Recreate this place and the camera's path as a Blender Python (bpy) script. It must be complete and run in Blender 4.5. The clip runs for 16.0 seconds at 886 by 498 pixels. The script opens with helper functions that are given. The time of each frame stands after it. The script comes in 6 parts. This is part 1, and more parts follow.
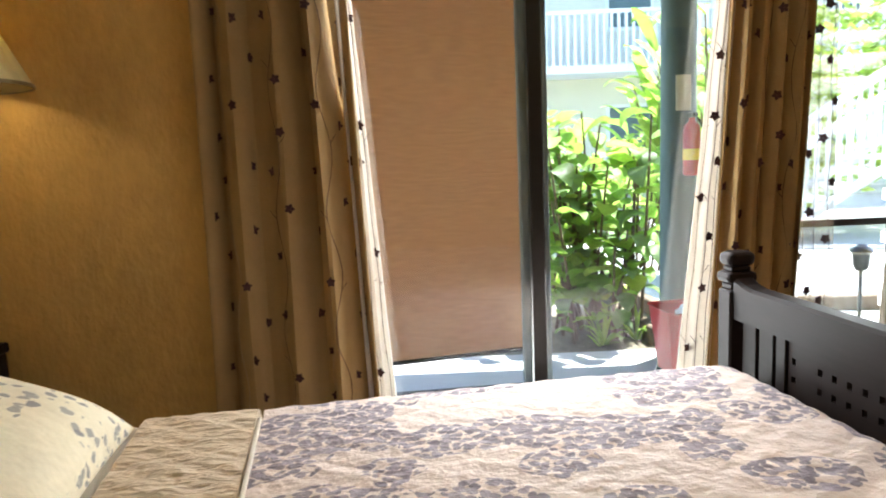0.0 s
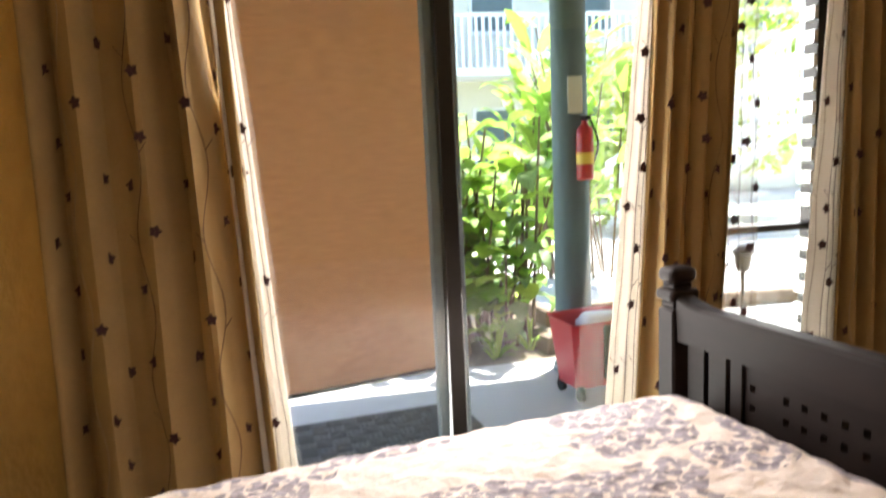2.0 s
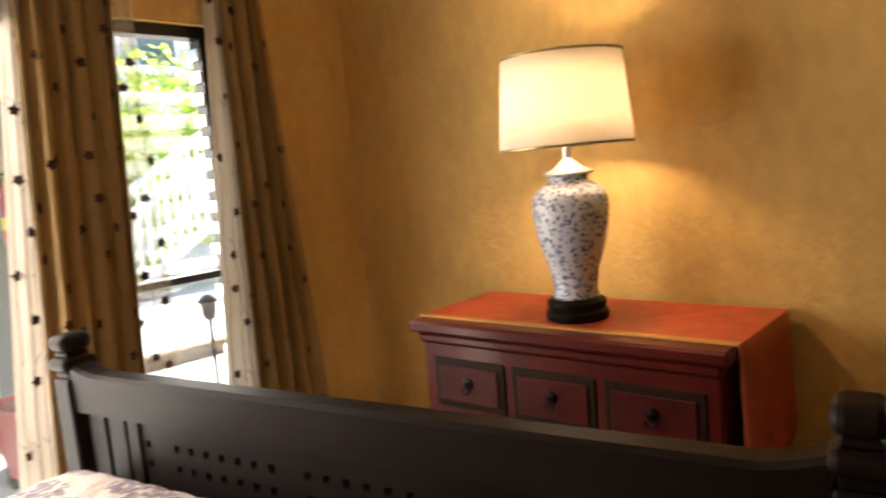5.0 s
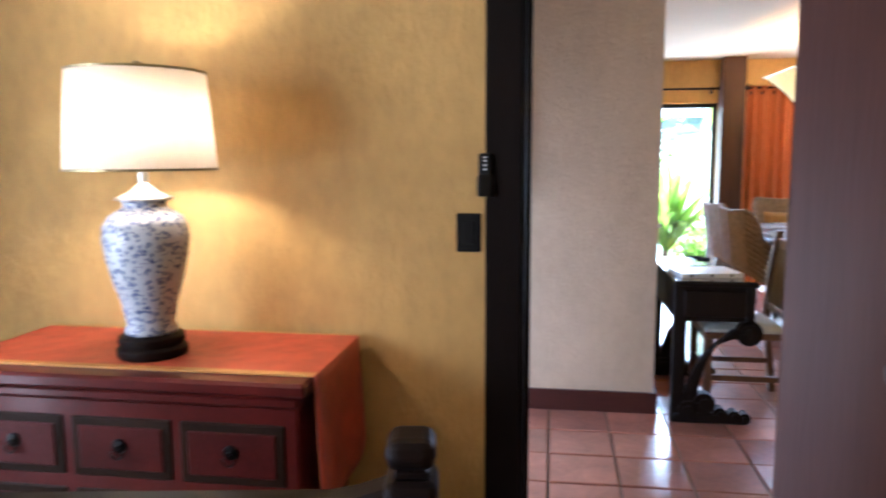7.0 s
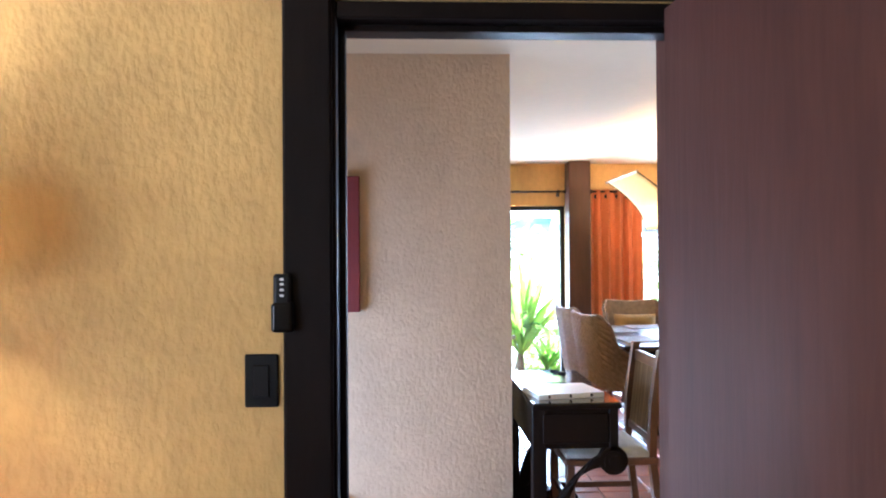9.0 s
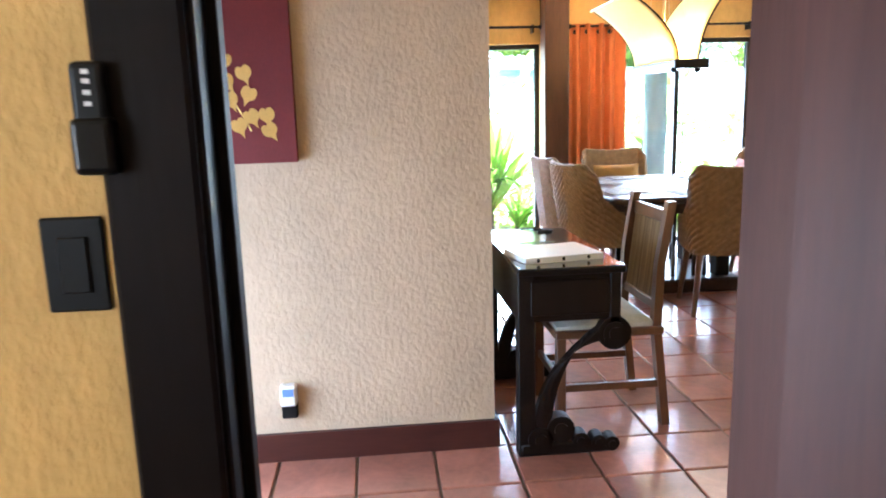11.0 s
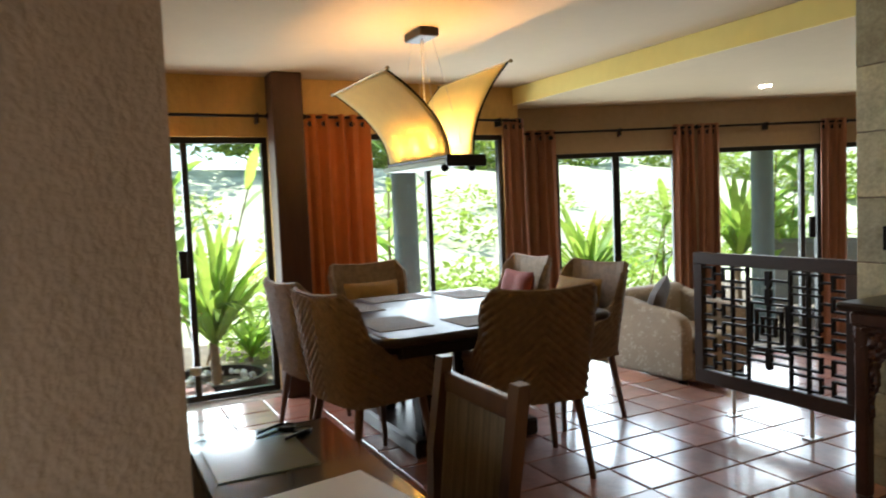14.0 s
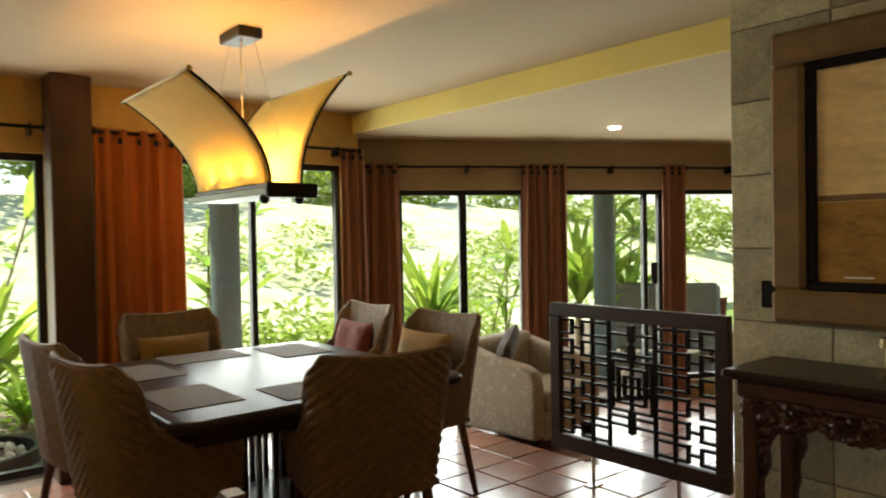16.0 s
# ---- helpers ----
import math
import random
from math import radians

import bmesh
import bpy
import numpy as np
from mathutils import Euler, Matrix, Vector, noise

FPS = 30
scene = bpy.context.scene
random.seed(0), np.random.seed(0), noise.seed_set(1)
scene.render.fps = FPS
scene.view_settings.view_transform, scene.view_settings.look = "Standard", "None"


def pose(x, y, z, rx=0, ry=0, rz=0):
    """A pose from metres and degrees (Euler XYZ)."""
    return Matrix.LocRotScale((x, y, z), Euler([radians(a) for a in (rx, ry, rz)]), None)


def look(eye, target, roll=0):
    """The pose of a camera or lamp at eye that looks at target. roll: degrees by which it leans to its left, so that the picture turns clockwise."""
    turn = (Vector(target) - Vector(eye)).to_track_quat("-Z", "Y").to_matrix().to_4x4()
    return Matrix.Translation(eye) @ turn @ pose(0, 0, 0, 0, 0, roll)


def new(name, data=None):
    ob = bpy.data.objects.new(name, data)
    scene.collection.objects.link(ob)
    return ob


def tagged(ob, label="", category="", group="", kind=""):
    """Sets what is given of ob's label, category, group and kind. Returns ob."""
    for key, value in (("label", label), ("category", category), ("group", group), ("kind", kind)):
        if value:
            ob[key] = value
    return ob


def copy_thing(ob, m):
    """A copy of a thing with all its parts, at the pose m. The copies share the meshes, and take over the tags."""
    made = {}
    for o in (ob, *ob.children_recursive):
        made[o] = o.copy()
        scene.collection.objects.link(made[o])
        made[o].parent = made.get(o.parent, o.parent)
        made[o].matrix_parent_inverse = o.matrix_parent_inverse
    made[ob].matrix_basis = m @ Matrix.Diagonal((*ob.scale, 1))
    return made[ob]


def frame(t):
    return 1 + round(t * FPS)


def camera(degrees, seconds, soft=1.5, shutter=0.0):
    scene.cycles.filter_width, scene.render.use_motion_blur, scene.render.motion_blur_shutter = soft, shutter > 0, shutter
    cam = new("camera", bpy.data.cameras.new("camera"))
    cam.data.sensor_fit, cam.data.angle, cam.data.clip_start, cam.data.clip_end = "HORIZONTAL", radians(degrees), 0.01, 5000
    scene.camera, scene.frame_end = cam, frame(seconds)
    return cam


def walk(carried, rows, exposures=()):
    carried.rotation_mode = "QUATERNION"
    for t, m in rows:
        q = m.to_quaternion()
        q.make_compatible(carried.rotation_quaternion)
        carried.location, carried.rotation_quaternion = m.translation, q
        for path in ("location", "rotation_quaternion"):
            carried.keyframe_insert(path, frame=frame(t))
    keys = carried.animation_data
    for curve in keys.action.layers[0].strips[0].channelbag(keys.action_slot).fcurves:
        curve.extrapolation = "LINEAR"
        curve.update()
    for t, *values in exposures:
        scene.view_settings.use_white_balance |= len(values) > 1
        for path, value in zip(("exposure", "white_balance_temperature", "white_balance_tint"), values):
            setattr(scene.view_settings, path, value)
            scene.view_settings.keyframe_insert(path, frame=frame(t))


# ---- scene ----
cam = camera(63.7, 16.0, soft=1.9, shutter=0.5)
EXPOSURES = [(0.0, 2.55, 5800, 13), (1.5, 2.62, 6500, 19), (3.0, 2.5, 5600, 15), (4.5, 2.45, 7000, 20), (7.0, 3.0, 4800, 18), (8.2, 3.25, 4600, 18), (10.5, 3.55, 5000, 12), (11.5, 3.6, 5000, 10),
             (12.0, 3.0, 5000, 9), (12.5, 2.35, 5200, 12), (13.0, 2.0, 5500, 14), (13.5, 1.7, 5800, 13), (14.0, 1.4, 6000, 12), (14.5, 1.12, 6100, 11), (15.0, 1.05, 6900, 10), (16.0, 1.1, 7200, 9)]
PATH = [
    (0, (0.137, -0.273, 1.329), (0.138, 1.707, 1.051), -2.4),
    (0.5, (0.092, -0.137, 1.329), (0.206, 1.836, 1.023), -1.9),
    (1, (0.043, -0.012, 1.355), (0.311, 1.957, 1.124), -1.9),
    (1.5, (0.035, 0.066, 1.363), (0.411, 2.022, 1.175), -1.6),
    (2, (0.026, 0.076, 1.344), (0.404, 2.019, 1.058), -2.7),
    (2.5, (-0.008, 0.023, 1.316), (0.175, 1.932, 0.747), -4.8),
    (3, (-0.017, -0.058, 1.292), (0.205, 1.815, 0.628), -2.4),
    (3.5, (0.063, -0.104, 1.292), (0.617, 1.775, 0.888), -0.5),
    (4, (0.16, -0.167, 1.325), (1.129, 1.561, 1.051), -3.7),
    (4.5, (0.262, -0.122, 1.322), (1.548, 1.392, 1.093), -4.8),
    (4.7, (0.289, -0.111, 1.326), (1.666, 1.321, 1.099), -5.1),
    (6.8, (0.306, -0.101, 1.391), (2.244, 0.315, 1.124), -0.5),
    (7, (0.337, -0.113, 1.382), (2.297, 0.189, 1.129), -0.3),
    (7.5, (0.415, -0.144, 1.375), (2.402, -0.066, 1.159), -0.0),
    (8, (0.542, -0.177, 1.407), (2.541, -0.205, 1.365), -0.3),
    (8.2, (0.608, -0.197, 1.436), (2.606, -0.244, 1.5), -0.1),
    (10.3, (1.275, -0.19, 1.384), (3.249, -0.413, 1.153), -1.4),
    (10.5, (1.358, -0.195, 1.359), (3.324, -0.396, 1.047), -1.4),
    (11, (1.534, -0.228, 1.329), (3.49, -0.409, 0.955), -1.6),
    (11.5, (1.741, -0.243, 1.291), (3.694, -0.523, 0.967), -1.0),
    (12, (2.017, -0.269, 1.297), (3.928, -0.796, 1.033), -1.9),
    (12.5, (2.261, -0.338, 1.299), (4.132, -1.015, 1.097), -2.6),
    (13, (2.511, -0.414, 1.331), (4.365, -1.147, 1.172), -2.6),
    (13.5, (2.711, -0.474, 1.334), (4.538, -1.276, 1.2), -2.8),
    (14, (2.901, -0.52, 1.384), (4.682, -1.421, 1.257), -2.4),
    (14.5, (3.076, -0.608, 1.373), (4.787, -1.64, 1.278), -0.6),
    (15, (3.214, -0.703, 1.412), (4.883, -1.804, 1.369), -0.8),
    (15.5, (3.34, -0.803, 1.403), (4.954, -1.985, 1.387), -0.9),
    (16, (3.474, -0.9, 1.405), (5.01, -2.18, 1.367), -1.0),
]
walk(cam, [(t, look(eye, target, roll)) for t, eye, target, roll in PATH], EXPOSURES)

# ---- light ----
world = bpy.data.worlds.new("sky")
scene.world = world
world.use_nodes = True
wn = world.node_tree.nodes
sky = wn.new("ShaderNodeTexSky")
sky.sky_type, sky.sun_disc = "NISHITA", False
SUN_DIR = Vector((0.45, 0.35, 1.0)).normalized()
sky.sun_elevation = math.asin(SUN_DIR.z)
sky.sun_rotation = math.atan2(SUN_DIR.x, SUN_DIR.y)
world.node_tree.links.new(sky.outputs[0], wn["Background"].inputs[0])
wn["Background"].inputs[1].default_value = 0.15
sun = new("sun", bpy.data.lights.new("sun", "SUN"))
sun.data.energy, sun.data.angle, sun.data.color = 5.0, radians(0.5), (1.0, 0.95, 0.86)
sun.matrix_world = look((0, 0, 30), Vector((0, 0, 30)) - SUN_DIR)


def lamp_light(name, place, watts, colour, radius=0.03):
    ob = new(name, bpy.data.lights.new(name, "POINT"))
    ob.data.energy, ob.data.color, ob.data.shadow_soft_size = watts, colour, radius
    ob.location = place
    return ob


def window_light(name, eye, target, w, h, watts, colour=(1.0, 0.97, 0.86)):
    """Sky light that comes in through one window opening."""
    ob = new(name, bpy.data.lights.new(name, "AREA"))
    ob.data.shape, ob.data.size, ob.data.size_y = "RECTANGLE", w, h
    ob.data.energy, ob.data.color = watts, colour
    ob.matrix_world = look(eye, target)
    return ob


# ---- materials ----
def mat(name, base, rough=0.6, metal=0.0, vary=0.12, scale=6.0, bump=0.0, bump_scale=60.0, detail=6.0, fine=0.0, stretch=(1, 1, 1),
        coat=0.0, spec=0.5, random_tint=0.0, relief=0.01, object_space=True, trans=0.0, subsurface=0.0):
    """A surface with variation at two scales, fine relief and, where asked, a tint of its own for each piece."""
    m = bpy.data.materials.new(name)
    m.use_nodes = True
    nt, n = m.node_tree, m.node_tree.nodes
    b = n["Principled BSDF"]
    b.inputs["Roughness"].default_value, b.inputs["Metallic"].default_value = rough, metal
    b.inputs["Coat Weight"].default_value, b.inputs["Specular IOR Level"].default_value = coat, spec
    b.inputs["Coat Roughness"].default_value = 0.15
    b.inputs["Transmission Weight"].default_value = trans
    tc = n.new("ShaderNodeTexCoord")
    mp = n.new("ShaderNodeMapping")
    mp.inputs["Scale"].default_value = stretch
    nt.links.new(tc.outputs["Object"], mp.inputs[0])
    big = n.new("ShaderNodeTexNoise")
    big.inputs["Scale"].default_value, big.inputs["Detail"].default_value = scale, detail
    nt.links.new(mp.outputs[0], big.inputs["Vector"])
    small = n.new("ShaderNodeTexNoise")
    small.inputs["Scale"].default_value, small.inputs["Detail"].default_value = scale * 9, 4
    nt.links.new(mp.outputs[0], small.inputs["Vector"])
    add = n.new("ShaderNodeMath")
    add.operation = "MULTIPLY_ADD"
    nt.links.new(small.outputs["Fac"], add.inputs[0])
    add.inputs[1].default_value = 0.5 + fine
    nt.links.new(big.outputs["Fac"], add.inputs[2])
    ramp = n.new("ShaderNodeMapRange")
    ramp.inputs["From Min"].default_value, ramp.inputs["From Max"].default_value = 0.45, 1.05 + fine
    ramp.inputs["To Min"].default_value, ramp.inputs["To Max"].default_value = 1 - vary, 1 + vary
    nt.links.new(add.outputs[0], ramp.inputs["Value"])
    last = ramp.outputs[0]
    if random_tint:
        info = n.new("ShaderNodeObjectInfo")
        rr = n.new("ShaderNodeMapRange")
        rr.inputs["To Min"].default_value, rr.inputs["To Max"].default_value = 1 - random_tint, 1 + random_tint
        nt.links.new(info.outputs["Random"], rr.inputs["Value"])
        mu = n.new("ShaderNodeMath")
        mu.operation = "MULTIPLY"
        nt.links.new(last, mu.inputs[0])
        nt.links.new(rr.outputs[0], mu.inputs[1])
        last = mu.outputs[0]
    mix = n.new("ShaderNodeVectorMath")
    mix.operation = "SCALE"
    mix.inputs[0].default_value = base
    nt.links.new(last, mix.inputs["Scale"])
    nt.links.new(mix.outputs[0], b.inputs["Base Color"])
    if bump:
        bn = n.new("ShaderNodeTexNoise")
        bn.inputs["Scale"].default_value, bn.inputs["Detail"].default_value = bump_scale, 5
        nt.links.new(mp.outputs[0], bn.inputs["Vector"])
        bp = n.new("ShaderNodeBump")
        bp.inputs["Strength"].default_value, bp.inputs["Distance"].default_value = min(1, bump), relief
        nt.links.new(bn.outputs["Fac"], bp.inputs["Height"])
        nt.links.new(bp.outputs[0], b.inputs["Normal"])
    return m


PLASTER = mat("trowelled_plaster", (0.58, 0.37, 0.115), 0.85, vary=0.24, scale=2.2, bump=0.7, bump_scale=55, relief=0.008, stretch=(1, 1, 0.6))
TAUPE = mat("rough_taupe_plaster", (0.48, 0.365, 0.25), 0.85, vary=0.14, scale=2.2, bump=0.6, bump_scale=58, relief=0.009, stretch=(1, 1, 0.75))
TAUPE_BAY = mat("grey_brown_plaster", (0.36, 0.26, 0.15), 0.85, vary=0.16, scale=2.2, bump=0.5, bump_scale=55, relief=0.006)
CEIL = mat("ceiling_paint", (0.57, 0.47, 0.31), 0.9, vary=0.04, scale=1.5, bump=0.1, bump_scale=90)
# brighter and yellower than the beam paint: the pendant's glow is put into the colour
FASCIA = mat("lamplit_fascia_paint", (0.86, 0.72, 0.24), 0.85, vary=0.05, scale=1.5, bump=0.1, bump_scale=90)
BEAM = mat("beam_paint", (0.60, 0.50, 0.30), 0.9, vary=0.05, scale=1.5, bump=0.1, bump_scale=90)
DARK = mat("black_brown_wood", (0.008, 0.005, 0.004), 0.5, spec=0.14, vary=0.35, scale=5, stretch=(1, 1, 0.15), bump=0.1, bump_scale=40)
DOORW = mat("red_brown_wood", (0.072, 0.030, 0.022), 0.5, spec=0.25, vary=0.25, scale=7, stretch=(1, 3, 0.12), bump=0.12, bump_scale=50)
BASEW = mat("baseboard_wood", (0.052, 0.015, 0.012), 0.3, vary=0.3, scale=7, stretch=(0.5, 0.2, 2))
FRAME = mat("bronze_aluminium", (0.02, 0.018, 0.016), 0.4, 0.6, vary=0.15)
CONCRETE = mat("pale_concrete", (0.48, 0.47, 0.44), 0.9, vary=0.15, scale=1.2, bump=0.3, bump_scale=80)
SOIL = mat("soil_and_litter", (0.16, 0.13, 0.09), 0.95, vary=0.5, scale=9, bump=1.0, bump_scale=30)
GRASS = mat("lawn_ground", (0.16, 0.24, 0.05), 0.9, vary=0.4, scale=3, bump=1.0, bump_scale=25)
TILE = mat("terracotta_tile", (0.33, 0.137, 0.094), 0.30, vary=0.32, scale=5, bump=0.3, bump_scale=9, random_tint=0.25, coat=1.0, spec=0.6)
GROUT = mat("grout", (0.22, 0.17, 0.13), 0.8, vary=0.2, scale=20)
SCREENW = mat("dark_screen_wood", (0.034, 0.018, 0.012), 0.45, spec=0.3, vary=0.35, scale=8, stretch=(0.3, 2, 1))
BEDW = mat("black_bed_wood", (0.013, 0.008, 0.007), 0.5, spec=0.12, vary=0.35, scale=5, stretch=(1, 0.15, 1), bump=0.1, bump_scale=40)
WICKER = mat("wicker", (0.23, 0.16, 0.097), 0.6, spec=0.3, vary=0.3, scale=30, bump=0.6, bump_scale=150)
TABLEW = mat("dark_table_wood", (0.030, 0.017, 0.011), 0.33, vary=0.3, scale=6, stretch=(0.3, 2, 2), coat=0.0, spec=0.22)
LEGW = mat("brown_leg_wood", (0.11, 0.05, 0.026), 0.35, vary=0.3, scale=8, stretch=(2, 2, 0.3))
RED = mat("red_lacquer", (0.095, 0.009, 0.006), 0.35, spec=0.3, vary=0.3, scale=6, coat=0.2)
GREYP = mat("blue_grey_paint", (0.10, 0.14, 0.15), 0.6, vary=0.2, scale=6, bump=0.1)
STILE = mat("blue_grey_aluminium", (0.17, 0.20, 0.22), 0.45, vary=0.15, scale=5)
STONE = mat("slate_tile", (0.40, 0.38, 0.25), 0.55, vary=0.5, scale=6, fine=0.3, bump=0.8, bump_scale=16, random_tint=0.25)
BEIGEUP = mat("beige_upholstery", (0.42, 0.35, 0.26), 0.9, vary=0.12, scale=12, bump=0.3, bump_scale=250)
def links_of(m):
    return m.node_tree.links.new, m.node_tree.nodes


def cloth(name, base, through_light=0.3, vary=0.1, scale=10.0, tint=0.0, stretch=(1, 1, 1), rough=0.9):
    """A woven sheet that lets part of the light through."""
    m = mat(name, base, rough, vary=vary, scale=scale, bump=0.25, bump_scale=350, random_tint=tint, stretch=stretch)
    link, n = links_of(m)
    out = n["Material Output"]
    tr, mx = n.new("ShaderNodeBsdfTranslucent"), n.new("ShaderNodeMixShader")
    colour = n["Principled BSDF"].inputs["Base Color"].links[0].from_socket
    link(colour, tr.inputs["Color"])
    mx.inputs[0].default_value = through_light
    link(n["Principled BSDF"].outputs[0], mx.inputs[1])
    link(tr.outputs[0], mx.inputs[2])
    link(mx.outputs[0], out.inputs[0])
    return m


def glass(name):
    m = bpy.data.materials.new(name)
    m.use_nodes = True
    link, n = links_of(m)
    n.remove(n["Principled BSDF"])
    tr, gl, mx, fr = (n.new("ShaderNode" + k) for k in ("BsdfTransparent", "BsdfGlossy", "MixShader", "Fresnel"))
    tr.inputs[0].default_value = (0.93, 0.96, 0.95, 1)
    gl.inputs["Roughness"].default_value = 0.01
    fr.inputs[0].default_value = 1.45
    low = n.new("ShaderNodeMath")
    low.operation = "MINIMUM"
    low.inputs[1].default_value = 0.10
    link(fr.outputs[0], low.inputs[0])
    link(low.outputs[0], mx.inputs[0])
    link(tr.outputs[0], mx.inputs[1])
    link(gl.outputs[0], mx.inputs[2])
    link(mx.outputs[0], n["Material Output"].inputs[0])
    return m


def printed(name, ground, ink, ink2, cluster=3.2, petal=17.0, rough=0.85, share=0.55, bump=0.6, petal_size=0.42):
    """A ground colour with a print of clustered petals in two inks."""
    m = mat(name, ground, rough, vary=0.10, scale=7, bump=bump, bump_scale=34, relief=0.02)
    link, n = links_of(m)
    b = n["Principled BSDF"]
    plain = b.inputs["Base Color"].links[0].from_socket
    tc = n.new("ShaderNodeTexCoord")
    warp, wmix = n.new("ShaderNodeTexNoise"), n.new("ShaderNodeVectorMath")
    warp.inputs["Scale"].default_value = 6.0
    wmix.operation = "MULTIPLY_ADD"
    wmix.inputs[1].default_value = (0.10, 0.10, 0.10)
    link(tc.outputs["Object"], warp.inputs["Vector"])
    link(warp.outputs["Color"], wmix.inputs[0])
    link(tc.outputs["Object"], wmix.inputs[2])
    big, small = n.new("ShaderNodeTexVoronoi"), n.new("ShaderNodeTexVoronoi")
    big.inputs["Scale"].default_value, small.inputs["Scale"].default_value = cluster, petal
    link(wmix.outputs[0], big.inputs["Vector"])
    link(tc.outputs["Object"], small.inputs["Vector"])
    a, c, mu = (n.new("ShaderNodeMath") for _ in range(3))
    a.operation = c.operation = "LESS_THAN"
    mu.operation = "MULTIPLY"
    link(big.outputs["Distance"], a.inputs[0])
    a.inputs[1].default_value = share
    wob, wadd = n.new("ShaderNodeTexNoise"), n.new("ShaderNodeVectorMath")
    wob.inputs["Scale"].default_value = petal * 0.9
    wadd.operation = "MULTIPLY_ADD"
    wadd.inputs[1].default_value = (0.9 / petal,) * 3
    link(tc.outputs["Object"], wob.inputs["Vector"])
    link(wob.outputs["Color"], wadd.inputs[0])
    link(tc.outputs["Object"], wadd.inputs[2])
    link(wadd.outputs[0], small.inputs["Vector"])
    link(small.outputs["Distance"], c.inputs[0])
    c.inputs[1].default_value = petal_size
    link(a.outputs[0], mu.inputs[0])
    link(c.outputs[0], mu.inputs[1])
    inks = n.new("ShaderNodeMix")
    inks.data_type = "RGBA"
    inks.inputs["A"].default_value, inks.inputs["B"].default_value = (*ink, 1), (*ink2, 1)
    sep = n.new("ShaderNodeSeparateColor")
    link(small.outputs["Color"], sep.inputs[0])
    link(sep.outputs[0], inks.inputs["Factor"])
    fin = n.new("ShaderNodeMix")
    fin.data_type = "RGBA"
    link(mu.outputs[0], fin.inputs["Factor"])
    link(plain, fin.inputs["A"])
    link(inks.outputs["Result"], fin.inputs["B"])
    link(fin.outputs["Result"], b.inputs["Base Color"])
    return m


def emitter(name, colour, strength):
    m = bpy.data.materials.new(name)
    m.use_nodes = True
    b = m.node_tree.nodes["Principled BSDF"]
    b.inputs["Emission Color"].default_value, b.inputs["Emission Strength"].default_value = (*colour, 1), strength
    b.inputs["Base Color"].default_value = (*colour, 1)
    return m


GLASS = glass("window_glass")
QUILT = printed("floral_quilt", (0.70, 0.59, 0.53), (0.20, 0.175, 0.205), (0.36, 0.31, 0.345), 5.2, 52, share=0.56, petal_size=0.60)
PILLOWM = printed("floral_pillow", (0.72, 0.64, 0.46), (0.22, 0.21, 0.20), (0.36, 0.33, 0.28), 7, 32, share=0.5, bump=0.2)
VASE = printed("blue_white_glaze", (0.56, 0.58, 0.61), (0.09, 0.11, 0.24), (0.26, 0.29, 0.44), 18, 75, rough=0.18, share=0.8, bump=0.0, petal_size=0.44)
PLAINQ = mat("cream_quilting", (0.64, 0.52, 0.37), 0.85, vary=0.15, scale=9, bump=1.0, bump_scale=24, relief=0.03, stretch=(0.7, 1.6, 1))
CURTAIN = cloth("cream_embroidered_drape", (0.37, 0.245, 0.10), 0.24)
ORANGE = cloth("orange_drape_cloth", (0.46, 0.14, 0.033), 0.14, scale=14)
BROWNC = cloth("rust_brown_drape_cloth", (0.30, 0.13, 0.07), 0.12, scale=14)
POSTW = mat("dark_post_wood", (0.060, 0.026, 0.014), 0.4, vary=0.35, scale=6, stretch=(2, 2, 0.2), spec=0.3)
SHEER = cloth("white_sheer_lining", (0.70, 0.66, 0.60), 0.38, 0.05)
NET = bpy.data.materials.new("sheer_net")
NET.use_nodes = True
_n, _l = NET.node_tree.nodes, NET.node_tree.links
_mix, _clear = _n.new("ShaderNodeMixShader"), _n.new("ShaderNodeBsdfTransparent")
_n["Principled BSDF"].inputs["Base Color"].default_value = (0.75, 0.70, 0.62, 1)
_n["Principled BSDF"].inputs["Roughness"].default_value = 0.9
_mix.inputs[0].default_value = 0.22
_l.new(_clear.outputs[0], _mix.inputs[1]), _l.new(_n["Principled BSDF"].outputs[0], _mix.inputs[2])
_l.new(_mix.outputs[0], _n["Material Output"].inputs[0])
SHADE_W = cloth("white_linen_shade", (0.85, 0.80, 0.71), 0.40, 0.03)
SHADE_Y = cloth("parchment_shade", (0.84, 0.75, 0.40), 0.5, 0.05)
FLOWER = mat("maroon_thread", (0.045, 0.012, 0.012), 0.8, vary=0.2)
BLACKP = mat("black_plastic", (0.008, 0.008, 0.008), 0.45, spec=0.2, vary=0.1)
BLACKM = mat("black_metal", (0.015, 0.014, 0.013), 0.3, 0.8, vary=0.1)
BRASS = mat("aged_brass", (0.30, 0.24, 0.12), 0.35, 0.9, vary=0.2)
STEEL = mat("steel", (0.55, 0.54, 0.52), 0.3, 1.0, vary=0.1)
RUNNER = mat("orange_silk_runner", (0.48, 0.075, 0.03), 0.45, vary=0.3, scale=16, bump=0.3, bump_scale=120)
GOLDTRIM = mat("gold_runner_edge", (0.55, 0.28, 0.07), 0.45, vary=0.2, scale=20)
DRAWER = mat("dark_red_drawer_front", (0.072, 0.008, 0.006), 0.4, spec=0.25, vary=0.4, scale=9, bump=0.2, bump_scale=40)
OLIVE = mat("olive_edge_paint", (0.022, 0.010, 0.005), 0.5, spec=0.15, vary=0.3)
